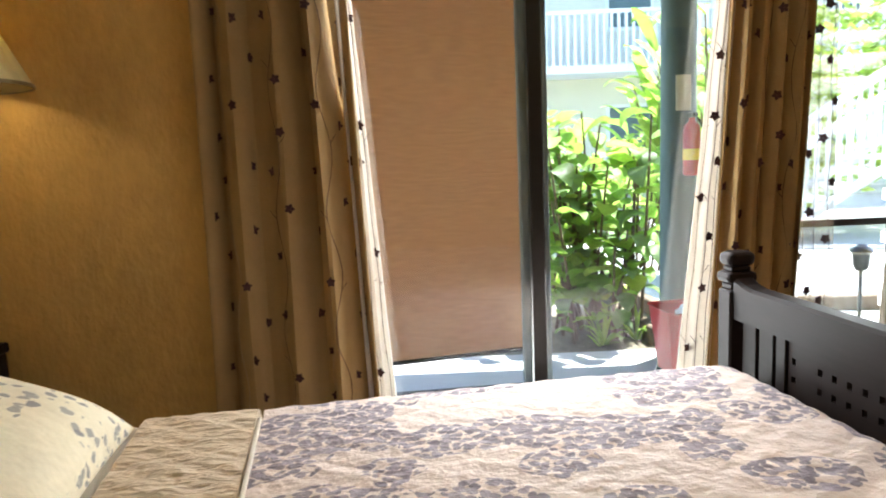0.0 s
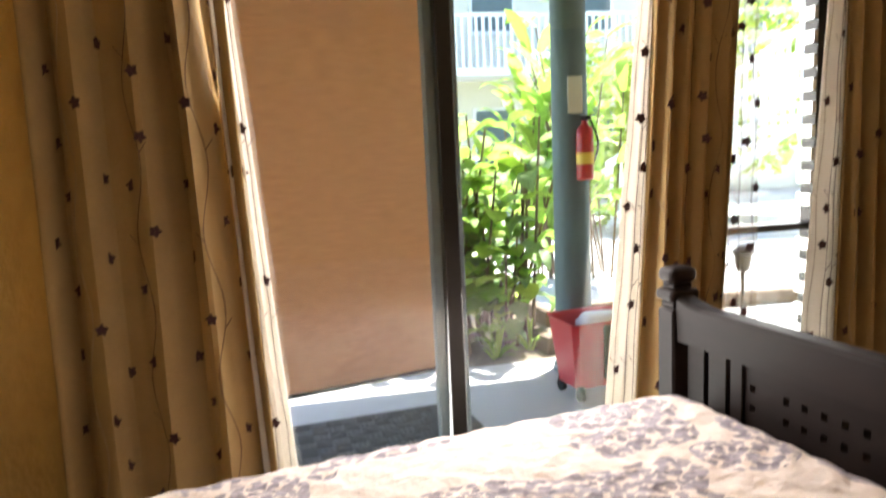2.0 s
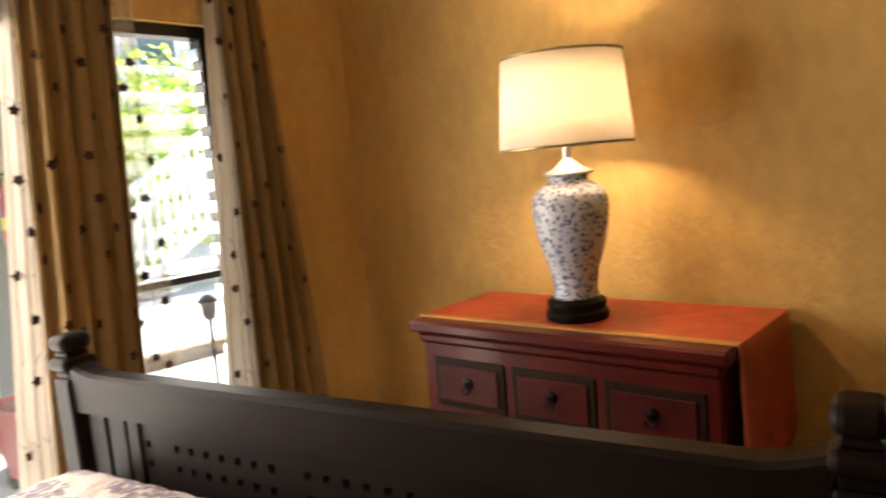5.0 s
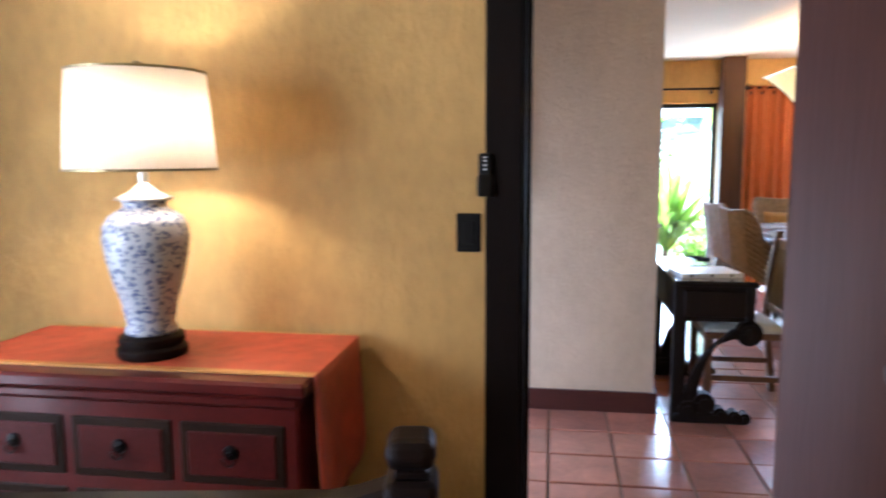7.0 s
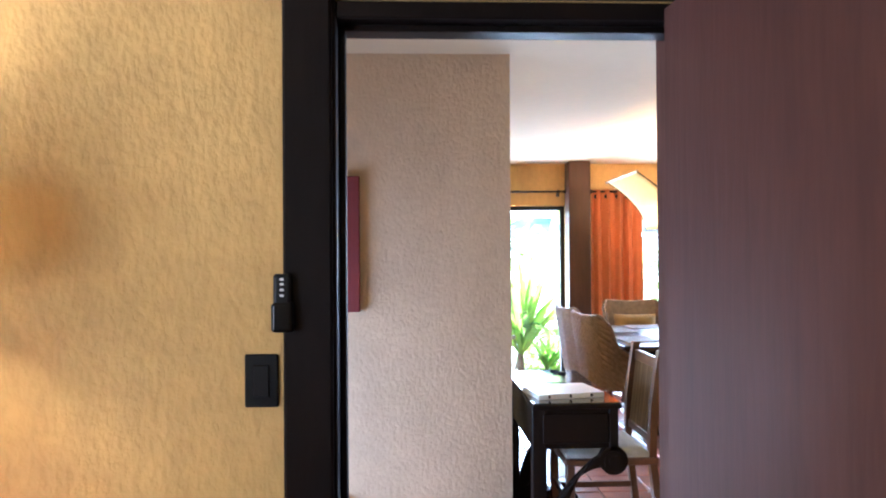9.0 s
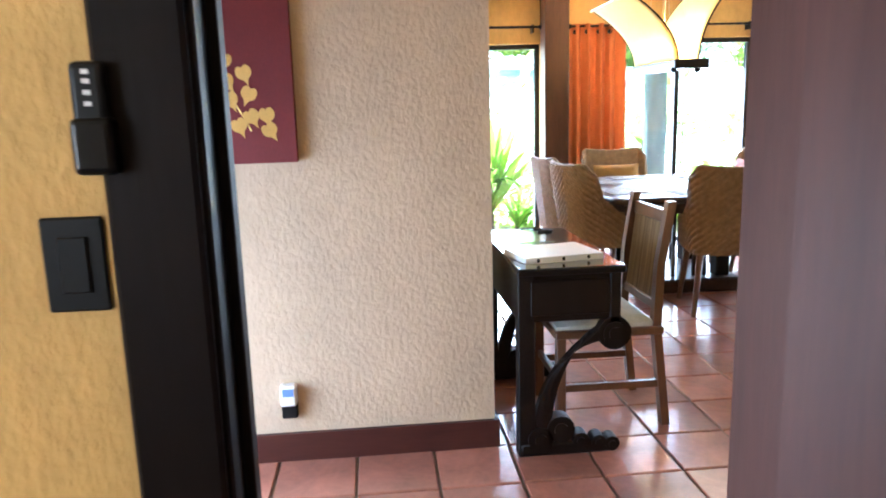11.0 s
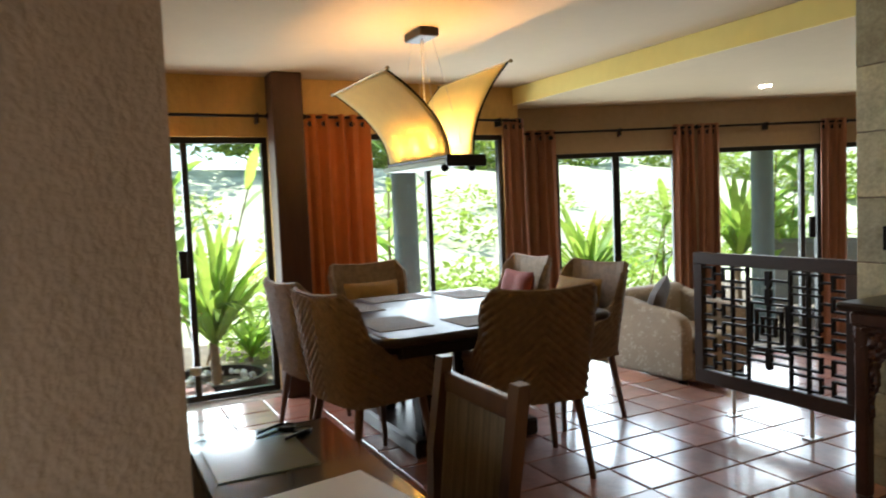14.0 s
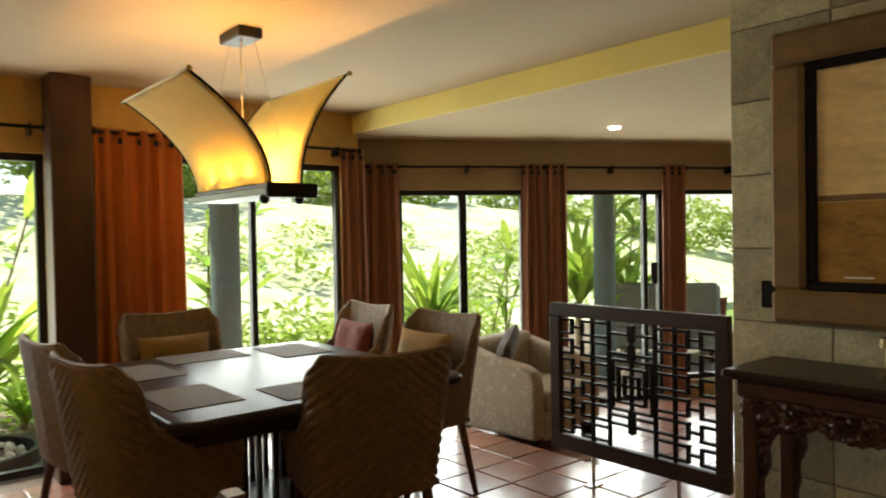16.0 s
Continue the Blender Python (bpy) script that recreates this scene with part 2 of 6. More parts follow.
REDP = mat("red_plastic", (0.50, 0.03, 0.035), 0.4, vary=0.1)
GREYPL = mat("dark_grey_plastic", (0.05, 0.055, 0.065), 0.5, vary=0.15)
RAG = mat("white_rag", (0.7, 0.68, 0.66), 0.95, vary=0.1, bump=0.4)
YELLOWP = mat("yellow_label", (0.75, 0.5, 0.06), 0.5, vary=0.1)
WHITEP = mat("white_plastic", (0.75, 0.75, 0.74), 0.4, vary=0.05)
BLUEP = mat("blue_print", (0.15, 0.25, 0.6), 0.5, vary=0.05)
GREYPAPER = mat("paper_under_glass", (0.20, 0.25, 0.19), 0.08, vary=0.1, coat=1.0)
PAPER = mat("paper", (0.72, 0.74, 0.72), 0.7, vary=0.05)
MAROON = mat("maroon_canvas", (0.135, 0.012, 0.014), 0.7, vary=0.15, scale=8, bump=0.3, bump_scale=250)
GOLD = mat("gold_paint", (0.62, 0.38, 0.10), 0.35, 0.5, vary=0.3, scale=30, bump=0.5, bump_scale=60)
REED = mat("reed_slat", (0.26, 0.19, 0.11), 0.6, vary=0.3, scale=10, stretch=(3, 3, 0.2), random_tint=0.25)
SEATC = mat("white_floral_seat", (0.55, 0.54, 0.48), 0.8, vary=0.25, scale=12)
PLACEMAT = mat("woven_placemat", (0.13, 0.095, 0.065), 0.7, vary=0.3, scale=40, bump=0.8, bump_scale=130)
CUSH_R = mat("rust_cushion", (0.17, 0.028, 0.016), 0.85, vary=0.2, scale=14, bump=0.3, bump_scale=200)
CUSH_Y = mat("mustard_cushion", (0.26, 0.15, 0.035), 0.85, vary=0.2, scale=14, bump=0.3, bump_scale=200)
CUSH_G = mat("grey_brown_cushion", (0.12, 0.10, 0.09), 0.85, vary=0.2, scale=14, bump=0.3, bump_scale=200)
CARVED = mat("carved_red_brown_wood", (0.055, 0.020, 0.011), 0.35, vary=0.4, scale=12, bump=0.3, bump_scale=60)
PFRAME = mat("brown_gilt_frame", (0.20, 0.122, 0.052), 0.4, vary=0.3, scale=8)
# amber canvas, its base raised to hold the window's reflection as colour
CANVAS = mat("amber_painting_sheen", (0.88, 0.66, 0.33), 0.25, vary=0.3, scale=2.0, stretch=(1, 1, 2.5), coat=0.5)
CANVAS_LOW = mat("amber_painting_ground", (0.36, 0.20, 0.055), 0.25, vary=0.5, scale=3.0, stretch=(1, 1, 2.5), coat=0.5)
ARMC = printed("scroll_upholstery", (0.36, 0.29, 0.21), (0.47, 0.40, 0.30), (0.45, 0.38, 0.29), 12, 34, share=0.5, bump=0.2)
BARK = mat("bark", (0.16, 0.11, 0.07), 0.9, vary=0.4, scale=12, bump=0.6)
GRAVEL = mat("sunlit_pale_gravel", (0.50, 0.53, 0.33), 0.9, vary=0.55, scale=1.3, bump=0.6, bump_scale=14)
ROCK = mat("white_rock", (0.6, 0.58, 0.54), 0.8, vary=0.2, scale=6, bump=0.4)
WHITEWOOD = mat("white_painted_wood", (0.75, 0.75, 0.73), 0.6, vary=0.08)
HOUSEW = mat("pale_house_wall", (0.66, 0.62, 0.52), 0.85, vary=0.1, scale=2)
ROOFM = mat("grey_shingle", (0.16, 0.15, 0.14), 0.9, vary=0.3, scale=6)
MATM = mat("brown_rubber_mat", (0.10, 0.085, 0.07), 0.8, vary=0.2, scale=20)
CYLR = mat("extinguisher_red", (0.42, 0.02, 0.02), 0.3, vary=0.05)
LEAF = cloth("leaf", (0.24, 0.40, 0.06), 0.55, 0.3, 7, 0.3, rough=0.45)
LEAF2 = cloth("dark_leaf", (0.20, 0.30, 0.10), 0.5, 0.35, 7, 0.35, rough=0.45)
LEAF3 = cloth("lime_leaf", (0.40, 0.54, 0.09), 0.6, 0.3, 7, 0.3, rough=0.45)
BLIND = cloth("woven_blind", (0.60, 0.37, 0.23), 0.55, 0.18, 12, 0, (1, 1, 8))
GREENW = mat("patina_green_wood", (0.21, 0.30, 0.11), 0.45, vary=0.2)
GREYSOFA = mat("grey_outdoor_cloth", (0.20, 0.20, 0.19), 0.9, vary=0.1)
PINKP = mat("pink_paving", (0.42, 0.24, 0.22), 0.8, vary=0.15, bump=0.2)
# ---- mesh helpers ----
def bm_box(bm, lo, hi, bevel=0.0, segments=1):
    m = Matrix.Translation([(a + b) / 2 for a, b in zip(lo, hi)]) @ Matrix.Diagonal([abs(b - a) for a, b in zip(lo, hi)] + [1])
    made = bmesh.ops.create_cube(bm, size=1, matrix=m)
    if bevel:
        edges = {e for v in made["verts"] for e in v.link_edges}
        bmesh.ops.bevel(bm, geom=list(edges), offset=bevel, segments=segments, affect="EDGES", profile=0.5)


def bm_tube(bm, a, b, r0, r1=None, n=12):
    a, b = Vector(a), Vector(b)
    d = b - a
    m = Matrix.Translation((a + b) / 2) @ d.to_track_quat("Z", "Y").to_matrix().to_4x4()
    bmesh.ops.create_cone(bm, cap_ends=True, segments=n, radius1=r0, radius2=r0 if r1 is None else r1, depth=d.length, matrix=m)


def bm_lathe(bm, profile, n=24, centre=(0, 0, 0)):
    """Turn rows of (radius, height) round the z axis."""
    c, rings = Vector(centre), []
    for r, z in profile:
        rings.append([bm.verts.new(c + Vector((r * math.cos(k * math.tau / n), r * math.sin(k * math.tau / n), z))) for k in range(n)])
    for lo, hi in zip(rings, rings[1:]):
        for k in range(n):
            bm.faces.new((lo[k], lo[(k + 1) % n], hi[(k + 1) % n], hi[k]))
    bm.faces.new(rings[0][::-1])
    bm.faces.new(rings[-1])


def bm_sweep(bm, path, section, closed=False):
    """Sweep rows of points: path gives the ring centres and half sizes, section the ring's unit points."""
    rings = [[bm.verts.new(p) for p in ring] for ring in path]
    n = len(rings[0])
    for lo, hi in zip(rings, rings[1:]):
        for k in range(n if closed else n - 1):
            bm.faces.new((lo[k], lo[(k + 1) % n], hi[(k + 1) % n], hi[k]))
    return rings


def smooth(bm, angle=40):
    for f in bm.faces:
        f.smooth = True
    for e in bm.edges:
        if len(e.link_faces) == 2 and e.calc_face_angle(0) > radians(angle):
            e.smooth = False


def mesh_of(name, bm, material, shade=False):
    bmesh.ops.recalc_face_normals(bm, faces=bm.faces)
    if shade:
        smooth(bm)
    me = bpy.data.meshes.new(name)
    bm.to_mesh(me)
    bm.free()
    me.materials.append(material)
    return me


def solid(name, bm, material, shade=False, m=None):
    ob = new(name, mesh_of(name, bm, material, shade))
    if m is not None:
        ob.matrix_world = m
    return ob


def part(name, bm, material, parent, label="", shade=False):
    ob = new(name, mesh_of(name, bm, material, shade))
    ob.parent = parent
    if label:
        ob["label"] = label
    return ob


def box_part(name, lo, hi, material, parent, bevel=0.0, label=""):
    bm = bmesh.new()
    bm_box(bm, lo, hi, bevel)
    return part(name, bm, material, parent, label)


def box(name, lo, hi, material, kind="structure", label="", bevel=0.0):
    bm = bmesh.new()
    bm_box(bm, lo, hi, bevel)
    return tagged(solid(name, bm, material), label, "", "", kind)


def thing(name, m, label, category, group=""):
    ob = new(name)
    ob.empty_display_size = 0.1
    ob.matrix_world = m
    return tagged(ob, label, category, group)


def pierced_wall(name, a, b, thick, z0, z1, holes, material, label=""):
    """A wall from a to b (x, y), its body to the left of that way, with holes (from, to, sill, head) along it."""
    a, b = Vector(a), Vector(b)
    length = (b - a).length
    us = sorted({0.0, length, *[h[0] for h in holes], *[h[1] for h in holes]})
    bm = bmesh.new()
    for u0, u1 in zip(us, us[1:]):
        spans, z = [], z0
        for h in sorted((h for h in holes if h[0] <= u0 + 1e-6 and h[1] >= u1 - 1e-6), key=lambda h: h[2]):
            if h[2] > z:
                spans.append((z, h[2]))
            z = h[3]
        if z < z1:
            spans.append((z, z1))
        for lo, hi in spans:
            bm_box(bm, (u0, 0, lo), (u1, thick, hi))
    bmesh.ops.remove_doubles(bm, verts=bm.verts, dist=1e-5)
    m = Matrix.Translation((a.x, a.y, 0)) @ Matrix.Rotation(math.atan2(b.y - a.y, b.x - a.x), 4, "Z")
    return tagged(solid(name, bm, material, m=m), label, "wall", "", "structure")


# ---- structure ----
CEIL_Z, LOW_Z, SUNK = 2.38, 2.23, -0.17
tagged(box("floor_bedroom", (-1.87, -1.9, -0.12), (2.46, 2.32, 0.0), GROUT), "shaded bedroom floor")
tagged(box("floor_dining", (2.46, -4.36, -0.30), (8.42, 1.3, -0.012), GROUT), "grout bed under the terracotta floor tiles")
tagged(box("floor_living", (2.4, -8.9, -0.40), (9.2, -4.36, SUNK - 0.012), GROUT), "grout bed of the sunken living room floor")
tagged(box("ceiling_bedroom", (-1.87, -1.9, CEIL_Z), (2.46, 2.32, CEIL_Z + 0.12), CEIL), "plain painted bedroom ceiling")
tagged(box("ceiling_dining", (2.46, -4.02, CEIL_Z), (8.5, 1.3, CEIL_Z + 0.12), CEIL), "plain cream painted ceiling")
tagged(box("ceiling_living", (2.4, -8.9, LOW_Z), (9.2, -4.02, CEIL_Z + 0.12), BEAM), "lower pale ceiling of the living room")
# thin facing that carries the painted lamp glow on the step
tagged(box("trim_ceiling_step", (2.53, -4.02, LOW_Z - 0.002), (8.40, -4.004, CEIL_Z - 0.003), FASCIA), "face of the ceiling step with the pendant's yellow glow in its colour")
pierced_wall("wall_north", (2.52, 2.2), (-1.87, 2.2), -0.12, 0, CEIL_Z, [(0.71, 1.19, 0.32, 1.90), (1.30, 2.79, 0.0, 1.90)], PLASTER, "ochre trowelled plaster wall with a glass door")
pierced_wall("wall_east", (2.4, -1.9), (2.4, 2.2), -0.12, 0, CEIL_Z, [(1.05, 1.87, 0.0, 1.98)], PLASTER, "ochre trowelled plaster wall with a doorway")
pierced_wall("wall_west", (-1.75, 2.2), (-1.75, -1.9), -0.12, 0, CEIL_Z, [], PLASTER, "ochre trowelled plaster wall")
pierced_wall("wall_south", (-1.75, -1.8), (2.4, -1.8), -0.12, 0, CEIL_Z, [], PLASTER, "ochre trowelled plaster wall")
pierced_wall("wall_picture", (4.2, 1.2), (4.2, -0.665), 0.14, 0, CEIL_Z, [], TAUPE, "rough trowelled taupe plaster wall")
pierced_wall("wall_desk", (4.34, -0.665), (8.3, -0.665), 0.14, 0, CEIL_Z, [], PLASTER, "ochre plaster wall behind the desk")
# the opening is assumed; its low head keeps daylight off the upper picture wall
pierced_wall("wall_hall_end", (2.52, 1.1), (4.2, 1.1), 0.12, 0, CEIL_Z, [(0.35, 1.40, 0.0, 1.4)], PLASTER, "ochre plaster hall wall")
pierced_wall("wall_garden", (8.3, -0.57), (8.3, -4.05), 0.12, 0, CEIL_Z, [(0.22, 1.25, 0.0, 1.94), (1.72, 3.34, 0.0, 1.97)], PLASTER, "ochre wall with sliding glass doors")
pierced_wall("wall_return", (8.42, -4.05), (8.62, -4.19), 0.12, SUNK, LOW_Z, [], TAUPE_BAY, "short brown wall return")
BAY_A, BAY_B = (8.56, -4.19), (6.55, -8.15)
pierced_wall("wall_bay", BAY_A, BAY_B, 0.12, SUNK, LOW_Z, [(0.36, 1.52, 0.0, 1.80), (1.82, 2.88, SUNK, 1.80), (3.00, 3.95, 0.0, 1.80)], TAUPE_BAY, "grey-brown plaster wall with windows to the garden")
pierced_wall("wall_living_south", (6.7, -8.15), (2.4, -8.15), 0.12, SUNK, LOW_Z, [], PLASTER, "ochre plaster living room wall")
pierced_wall("wall_living_west", (2.52, -8.2), (2.52, -1.9), 0.12, SUNK, CEIL_Z, [], PLASTER, "ochre plaster living room wall")
tagged(box("wall_stone", (2.52, -4.0, SUNK), (5.0, -3.762, CEIL_Z), GROUT), "backing of the slate tiled wall")
# roofs out of view, added to block the sun; porch depth sets the walkway's shadow edge
tagged(box("roof_slab", (-1.97, -9.2, CEIL_Z + 0.12), (8.7, 2.4, CEIL_Z + 0.3), ROOFM), "unseen roof slab added over the rooms to block the sun")
tagged(box("roof_eave", (8.7, -9.2, CEIL_Z + 0.10), (9.5, 2.4, CEIL_Z + 0.3), ROOFM), "unseen eave added to keep the sun off the dining floor")
tagged(box("porch_roof", (-2.5, 2.4, 2.46), (6.5, 4.75, 2.66), ROOFM), "unseen porch roof, its depth set to shade the walkway")
box_bm = bmesh.new()
bm_box(box_bm, (8.04, -2.025, 0), (8.24, -1.80, CEIL_Z), 0.008)
tagged(solid("wood_post", box_bm, POSTW), "square dark brown wooden post up to the ceiling", "post")

# doorway lining and door
door = thing("door_1", pose(2.372, -0.766, 0, 0, 0, 3), "red-brown flush wooden door standing open into the bedroom", "door")
tagged(door, kind="structure")
box_part("leaf", (-0.75, -0.02, 0.01), (0.0, 0.02, 1.965), DOORW, door, 0.003)
for side in (-1, 1):
    bm = bmesh.new()
    bm_lathe(bm, [(0.028, 0), (0.028, 0.006), (0.011, 0.010), (0.011, 0.03), (0.022, 0.038), (0.027, 0.052), (0.022, 0.064), (0.008, 0.068)], 18)
    bmesh.ops.transform(bm, matrix=pose(-0.68, side * 0.02, 0.99, -90 * side, 0, 0), verts=bm.verts)
    part("door_knob", bm, BLACKM, door, "round black metal knob", True)
box_part("latch_plate", (-0.752, -0.011, 0.965), (-0.7495, 0.011, 0.995), STEEL, door)
wr = thing("wardrobe", pose(2.395, -1.33, 0), "tall black-brown wooden cabinet behind the open door", "wardrobe")
box_part("body", (-0.42, -0.40, 0.06), (0, 0.36, 2.20), DARK, wr, 0.006)
box_part("plinth", (-0.40, -0.38, 0), (-0.01, 0.34, 0.06), DARK, wr, 0.004)
for y0 in (-0.39, -0.015):
    leaf = box_part("cabinet_door", (-0.44, y0, 0.08), (-0.421, y0 + 0.365, 2.17), DARK, wr, 0.004)
    bm = bmesh.new(); bm_tube(bm, (-0.465, y0 + (0.33 if y0 < -0.1 else 0.03), 1.05), (-0.44, y0 + (0.33 if y0 < -0.1 else 0.03), 1.05), 0.012, n=12)
    part("knob", bm, BLACKM, leaf)
trim = thing("trim", pose(0, 0, 0), "black-brown wooden door surround", "door trim")
tagged(trim, kind="structure")
box_part("jamb", (2.385, -0.035, 0), (2.54, 0.006, 1.985), DARK, trim, 0.003)
box_part("jamb", (2.385, -0.868, 0), (2.642, -0.822, 1.985), DOORW, trim, 0.003)
box_part("head", (2.387, -0.822, 1.945), (2.54, -0.035, 1.983), DARK, trim, 0.003)
box_part("stop", (2.44, -0.050, 0), (2.475, -0.036, 1.945), DARK, trim, 0.002)
box_part("stop", (2.425, -0.822, 0), (2.462, -0.808, 1.945), DOORW, trim, 0.002)
box_part("stop", (2.425, -0.808, 1.928), (2.462, -0.050, 1.944), DARK, trim, 0.002)
box_part("casing", (2.372, -0.027, 0), (2.399, 0.078, 1.99), DARK, trim, 0.006)
box_part("casing", (2.372, -0.935, 0), (2.399, -0.824, 1.99), DARK, trim, 0.006)
bm = bmesh.new()
ring = [(-0.955, 1.99), (0.10, 1.99), (0.145, 2.085), (-1.0, 2.085)]
lo = [bm.verts.new((2.366, y, z)) for y, z in ring]
hi = [bm.verts.new((2.399, y, z)) for y, z in ring]
bm.faces.new(lo), bm.faces.new(hi)
for k in range(4):
    bm.faces.new((lo[k], lo[(k + 1) % 4], hi[(k + 1) % 4], hi[k]))
part("head_casing", bm, DARK, trim)
box_part("casing", (2.521, -0.03, 0), (2.545, 0.07, 1.99), DARK, trim, 0.004)
base = tagged(box("baseboard", (4.182, -0.683, 0.0), (4.2, 1.1, 0.115), BASEW), "red-brown wooden baseboard", "baseboard")
tagged(box("baseboard_desk", (4.184, -0.683, 0.0), (8.3, -0.667, 0.115), BASEW), "red-brown wooden baseboard", "baseboard")


# ---- windows ----
def framed(name, a, b, sill, head, mullions, label, bar=0.045, depth=0.06, back=0.05, wide=(), pull=None):
    """A dark metal frame with panes between a and b, set back from the room face."""
    a, b = Vector(a), Vector(b)
    L = (b - a).length
    m = Matrix.Translation((a.x, a.y, 0)) @ Matrix.Rotation(math.atan2(b.y - a.y, b.x - a.x), 4, "Z")
    w = tagged(thing(name, m, label, "window"), kind="structure")
    y0, y1 = back, back + depth
    box_part("window_frame", (0, y0, head - bar), (L, y1, head), FRAME, w, 0.003)
    box_part("window_frame", (0, y0, sill), (L, y1, sill + bar), FRAME, w, 0.003)
    us = [0.0, *mullions, L - bar]
    for k, u in enumerate(us):
        ww = bar * (1.5 if k in wide else 1)
        box_part("window_frame", (u, y0 + 0.002, sill + bar), (u + ww, y1 - 0.002, head - bar), FRAME, w, 0.003)
    for u0, u1 in zip(us, us[1:]):
        p = box_part("pane", (u0 + bar, (y0 + y1) / 2 - 0.003, sill + bar), (u1, (y0 + y1) / 2 + 0.003, head - bar), GLASS, w)
        p.visible_shadow = False
    if pull is not None:
        box_part("pull", (pull, y0 - 0.03, 0.92), (pull + 0.06, y0, 1.12), BLACKP, w, 0.006, "black plastic pull")
    return w


framed("window_1", (8.3, -0.79), (8.3, -1.82), 0.0, 1.94, [0.405], "sliding glass door in a dark metal frame", pull=0.345)
framed("window_2", (8.3, -2.29), (8.3, -3.91), 0.0, 1.97, [0.86], "sliding glass door in a dark metal frame", wide=(2,))
ud = (Vector(BAY_B) - Vector(BAY_A)).normalized()


def bay(s):
    return Vector(BAY_A) + ud * s


framed("window_3", bay(0.36), bay(1.52), 0.0, 1.80, [0.55], "dark framed window onto the garden", wide=(1,))
framed("window_4", bay(1.82), bay(2.88), SUNK, 1.80, [0.86], "sliding glass door in a dark metal frame", pull=0.93)
framed("window_5", bay(3.00), bay(3.95), 0.0, 1.80, [], "dark framed window onto the garden")
porch_door = framed("window_6", (1.22, 2.2), (-0.27, 2.2), 0.0, 1.90, [0.717], "sliding glass door to the porch", bar=0.05, back=-0.10)
box_part("sliding_stile", (0.690, -0.165, 0.01), (0.795, -0.105, 1.89), STILE, porch_door, 0.004, "blue-grey stile of the outer sliding leaf")
# unseen door, added so that side light reaches the hall
framed("window_8", (2.87, 1.1), (3.92, 1.1), 0.0, 1.4, [0.5], "unseen glass door added at the hall end to let daylight in")
lv = tagged(thing("window_7", pose(1.33, 2.2, 0), "louvre window with clear glass slats", "window"), kind="structure")
for lo_, hi_ in (((0, 0.03, 1.86), (0.48, 0.10, 1.90)), ((0, 0.03, 0.32), (0.48, 0.10, 0.36)), ((0.04, 0.03, 1.0), (0.44, 0.10, 1.025)), ((0, 0.03, 0.36), (0.04, 0.10, 1.86)), ((0.42, 0.03, 0.36), (0.48, 0.10, 1.86))):
    box_part("window_frame", lo_, hi_, FRAME, lv, 0.003)
for k in range(19):
    z = 0.40 + 0.078 * k
    if 0.96 < z < 1.05:
        continue
    bm = bmesh.new()
    bm_box(bm, (0.04, -0.05, -0.003), (0.42, 0.05, 0.003))
    bmesh.ops.transform(bm, matrix=pose(0, 0.065, z, 38, 0, 0), verts=bm.verts)
    p = part("slat", bm, GLASS, lv)
    p.visible_shadow = False
    box_part("clip", (0.405, 0.03, z - 0.02), (0.42, 0.10, z + 0.02), STEEL, lv)

# ---- ground outdoors ----
tagged(box("ground", (-600, -600, -0.9), (600, 600, -0.35), GRASS), "lawn and planting ground")
tagged(box("pavement", (-4, 2.33, -0.4), (7, 4.2, -0.01), CONCRETE), "pale sunlit concrete walkway", kind="structure")
tagged(box("planting_bed", (0.4, 4.2, -0.4), (2.6, 5.6, -0.03), SOIL), "planting bed with leaf litter")
tagged(box("pavement_yard", (2.62, 4.202, -0.4), (20, 20, -0.02), CONCRETE), "pale paved yard")
tagged(box("pavement_far", (-12, 5.602, -0.4), (2.6, 20, -0.03), CONCRETE), "pale paved yard")
tagged(box("garden_bed", (8.45, -12, -0.4), (11.6, 3.0, -0.16), SOIL), "dark soil garden bed")
tagged(box("pavement_garden", (11.6, -30, -0.45), (40, 12, -0.20), GRAVEL), "pale sunlit gravel court")
tagged(box("pavement_door", (8.43, -1.4, -0.3), (9.1, -0.3, -0.05), PINKP), "pink paving by the glass door")
# ---- lamps in the place ----
DAY = (0.93, 0.98, 1.0)
lamp_light("dresser_bulb", (2.10, 0.96, 1.47), 2.2, (1, 0.74, 0.44), 0.035)
lamp_light("bedside_bulb", (-1.38, 1.90, 1.75), 0.6, (1, 0.77, 0.36), 0.035)
for k in range(3):
    lamp_light("pendant_bulb", (6.35 + 0.2 * k, -2.27, 1.73), 3.2, (1, 0.48, 0.13), 0.02)
window_light("daylight_porch_door", (0.48, 2.235, 0.97), (0.48, 0, 0.75), 1.4, 1.75, 14)
window_light("daylight_louvre", (1.57, 2.34, 1.1), (1.57, 0, 1.0), 0.42, 1.4, 2.5)
window_light("daylight_garden_a", (8.58, -1.22, 0.98), (7.2, -1.22, 0.62), 0.75, 1.85, 19, DAY)
window_light("daylight_garden_b", (8.58, -3.12, 0.98), (7.2, -3.12, 0.62), 1.45, 1.85, 29, DAY)
nrm = Vector((ud.y, -ud.x)) if ud.y * (5 - BAY_A[0]) - ud.x * (-4 - BAY_A[1]) > 0 else Vector((-ud.y, ud.x))
for s, w, watts in ((0.94, 1.1, 15), (2.35, 1.0, 15), (3.47, 0.9, 12)):
    c = bay(s) - nrm * 0.30
    window_light("daylight_bay", (c.x, c.y, 0.9), (c.x + nrm.x, c.y + nrm.y, 0.62), w, 1.7, watts, DAY)
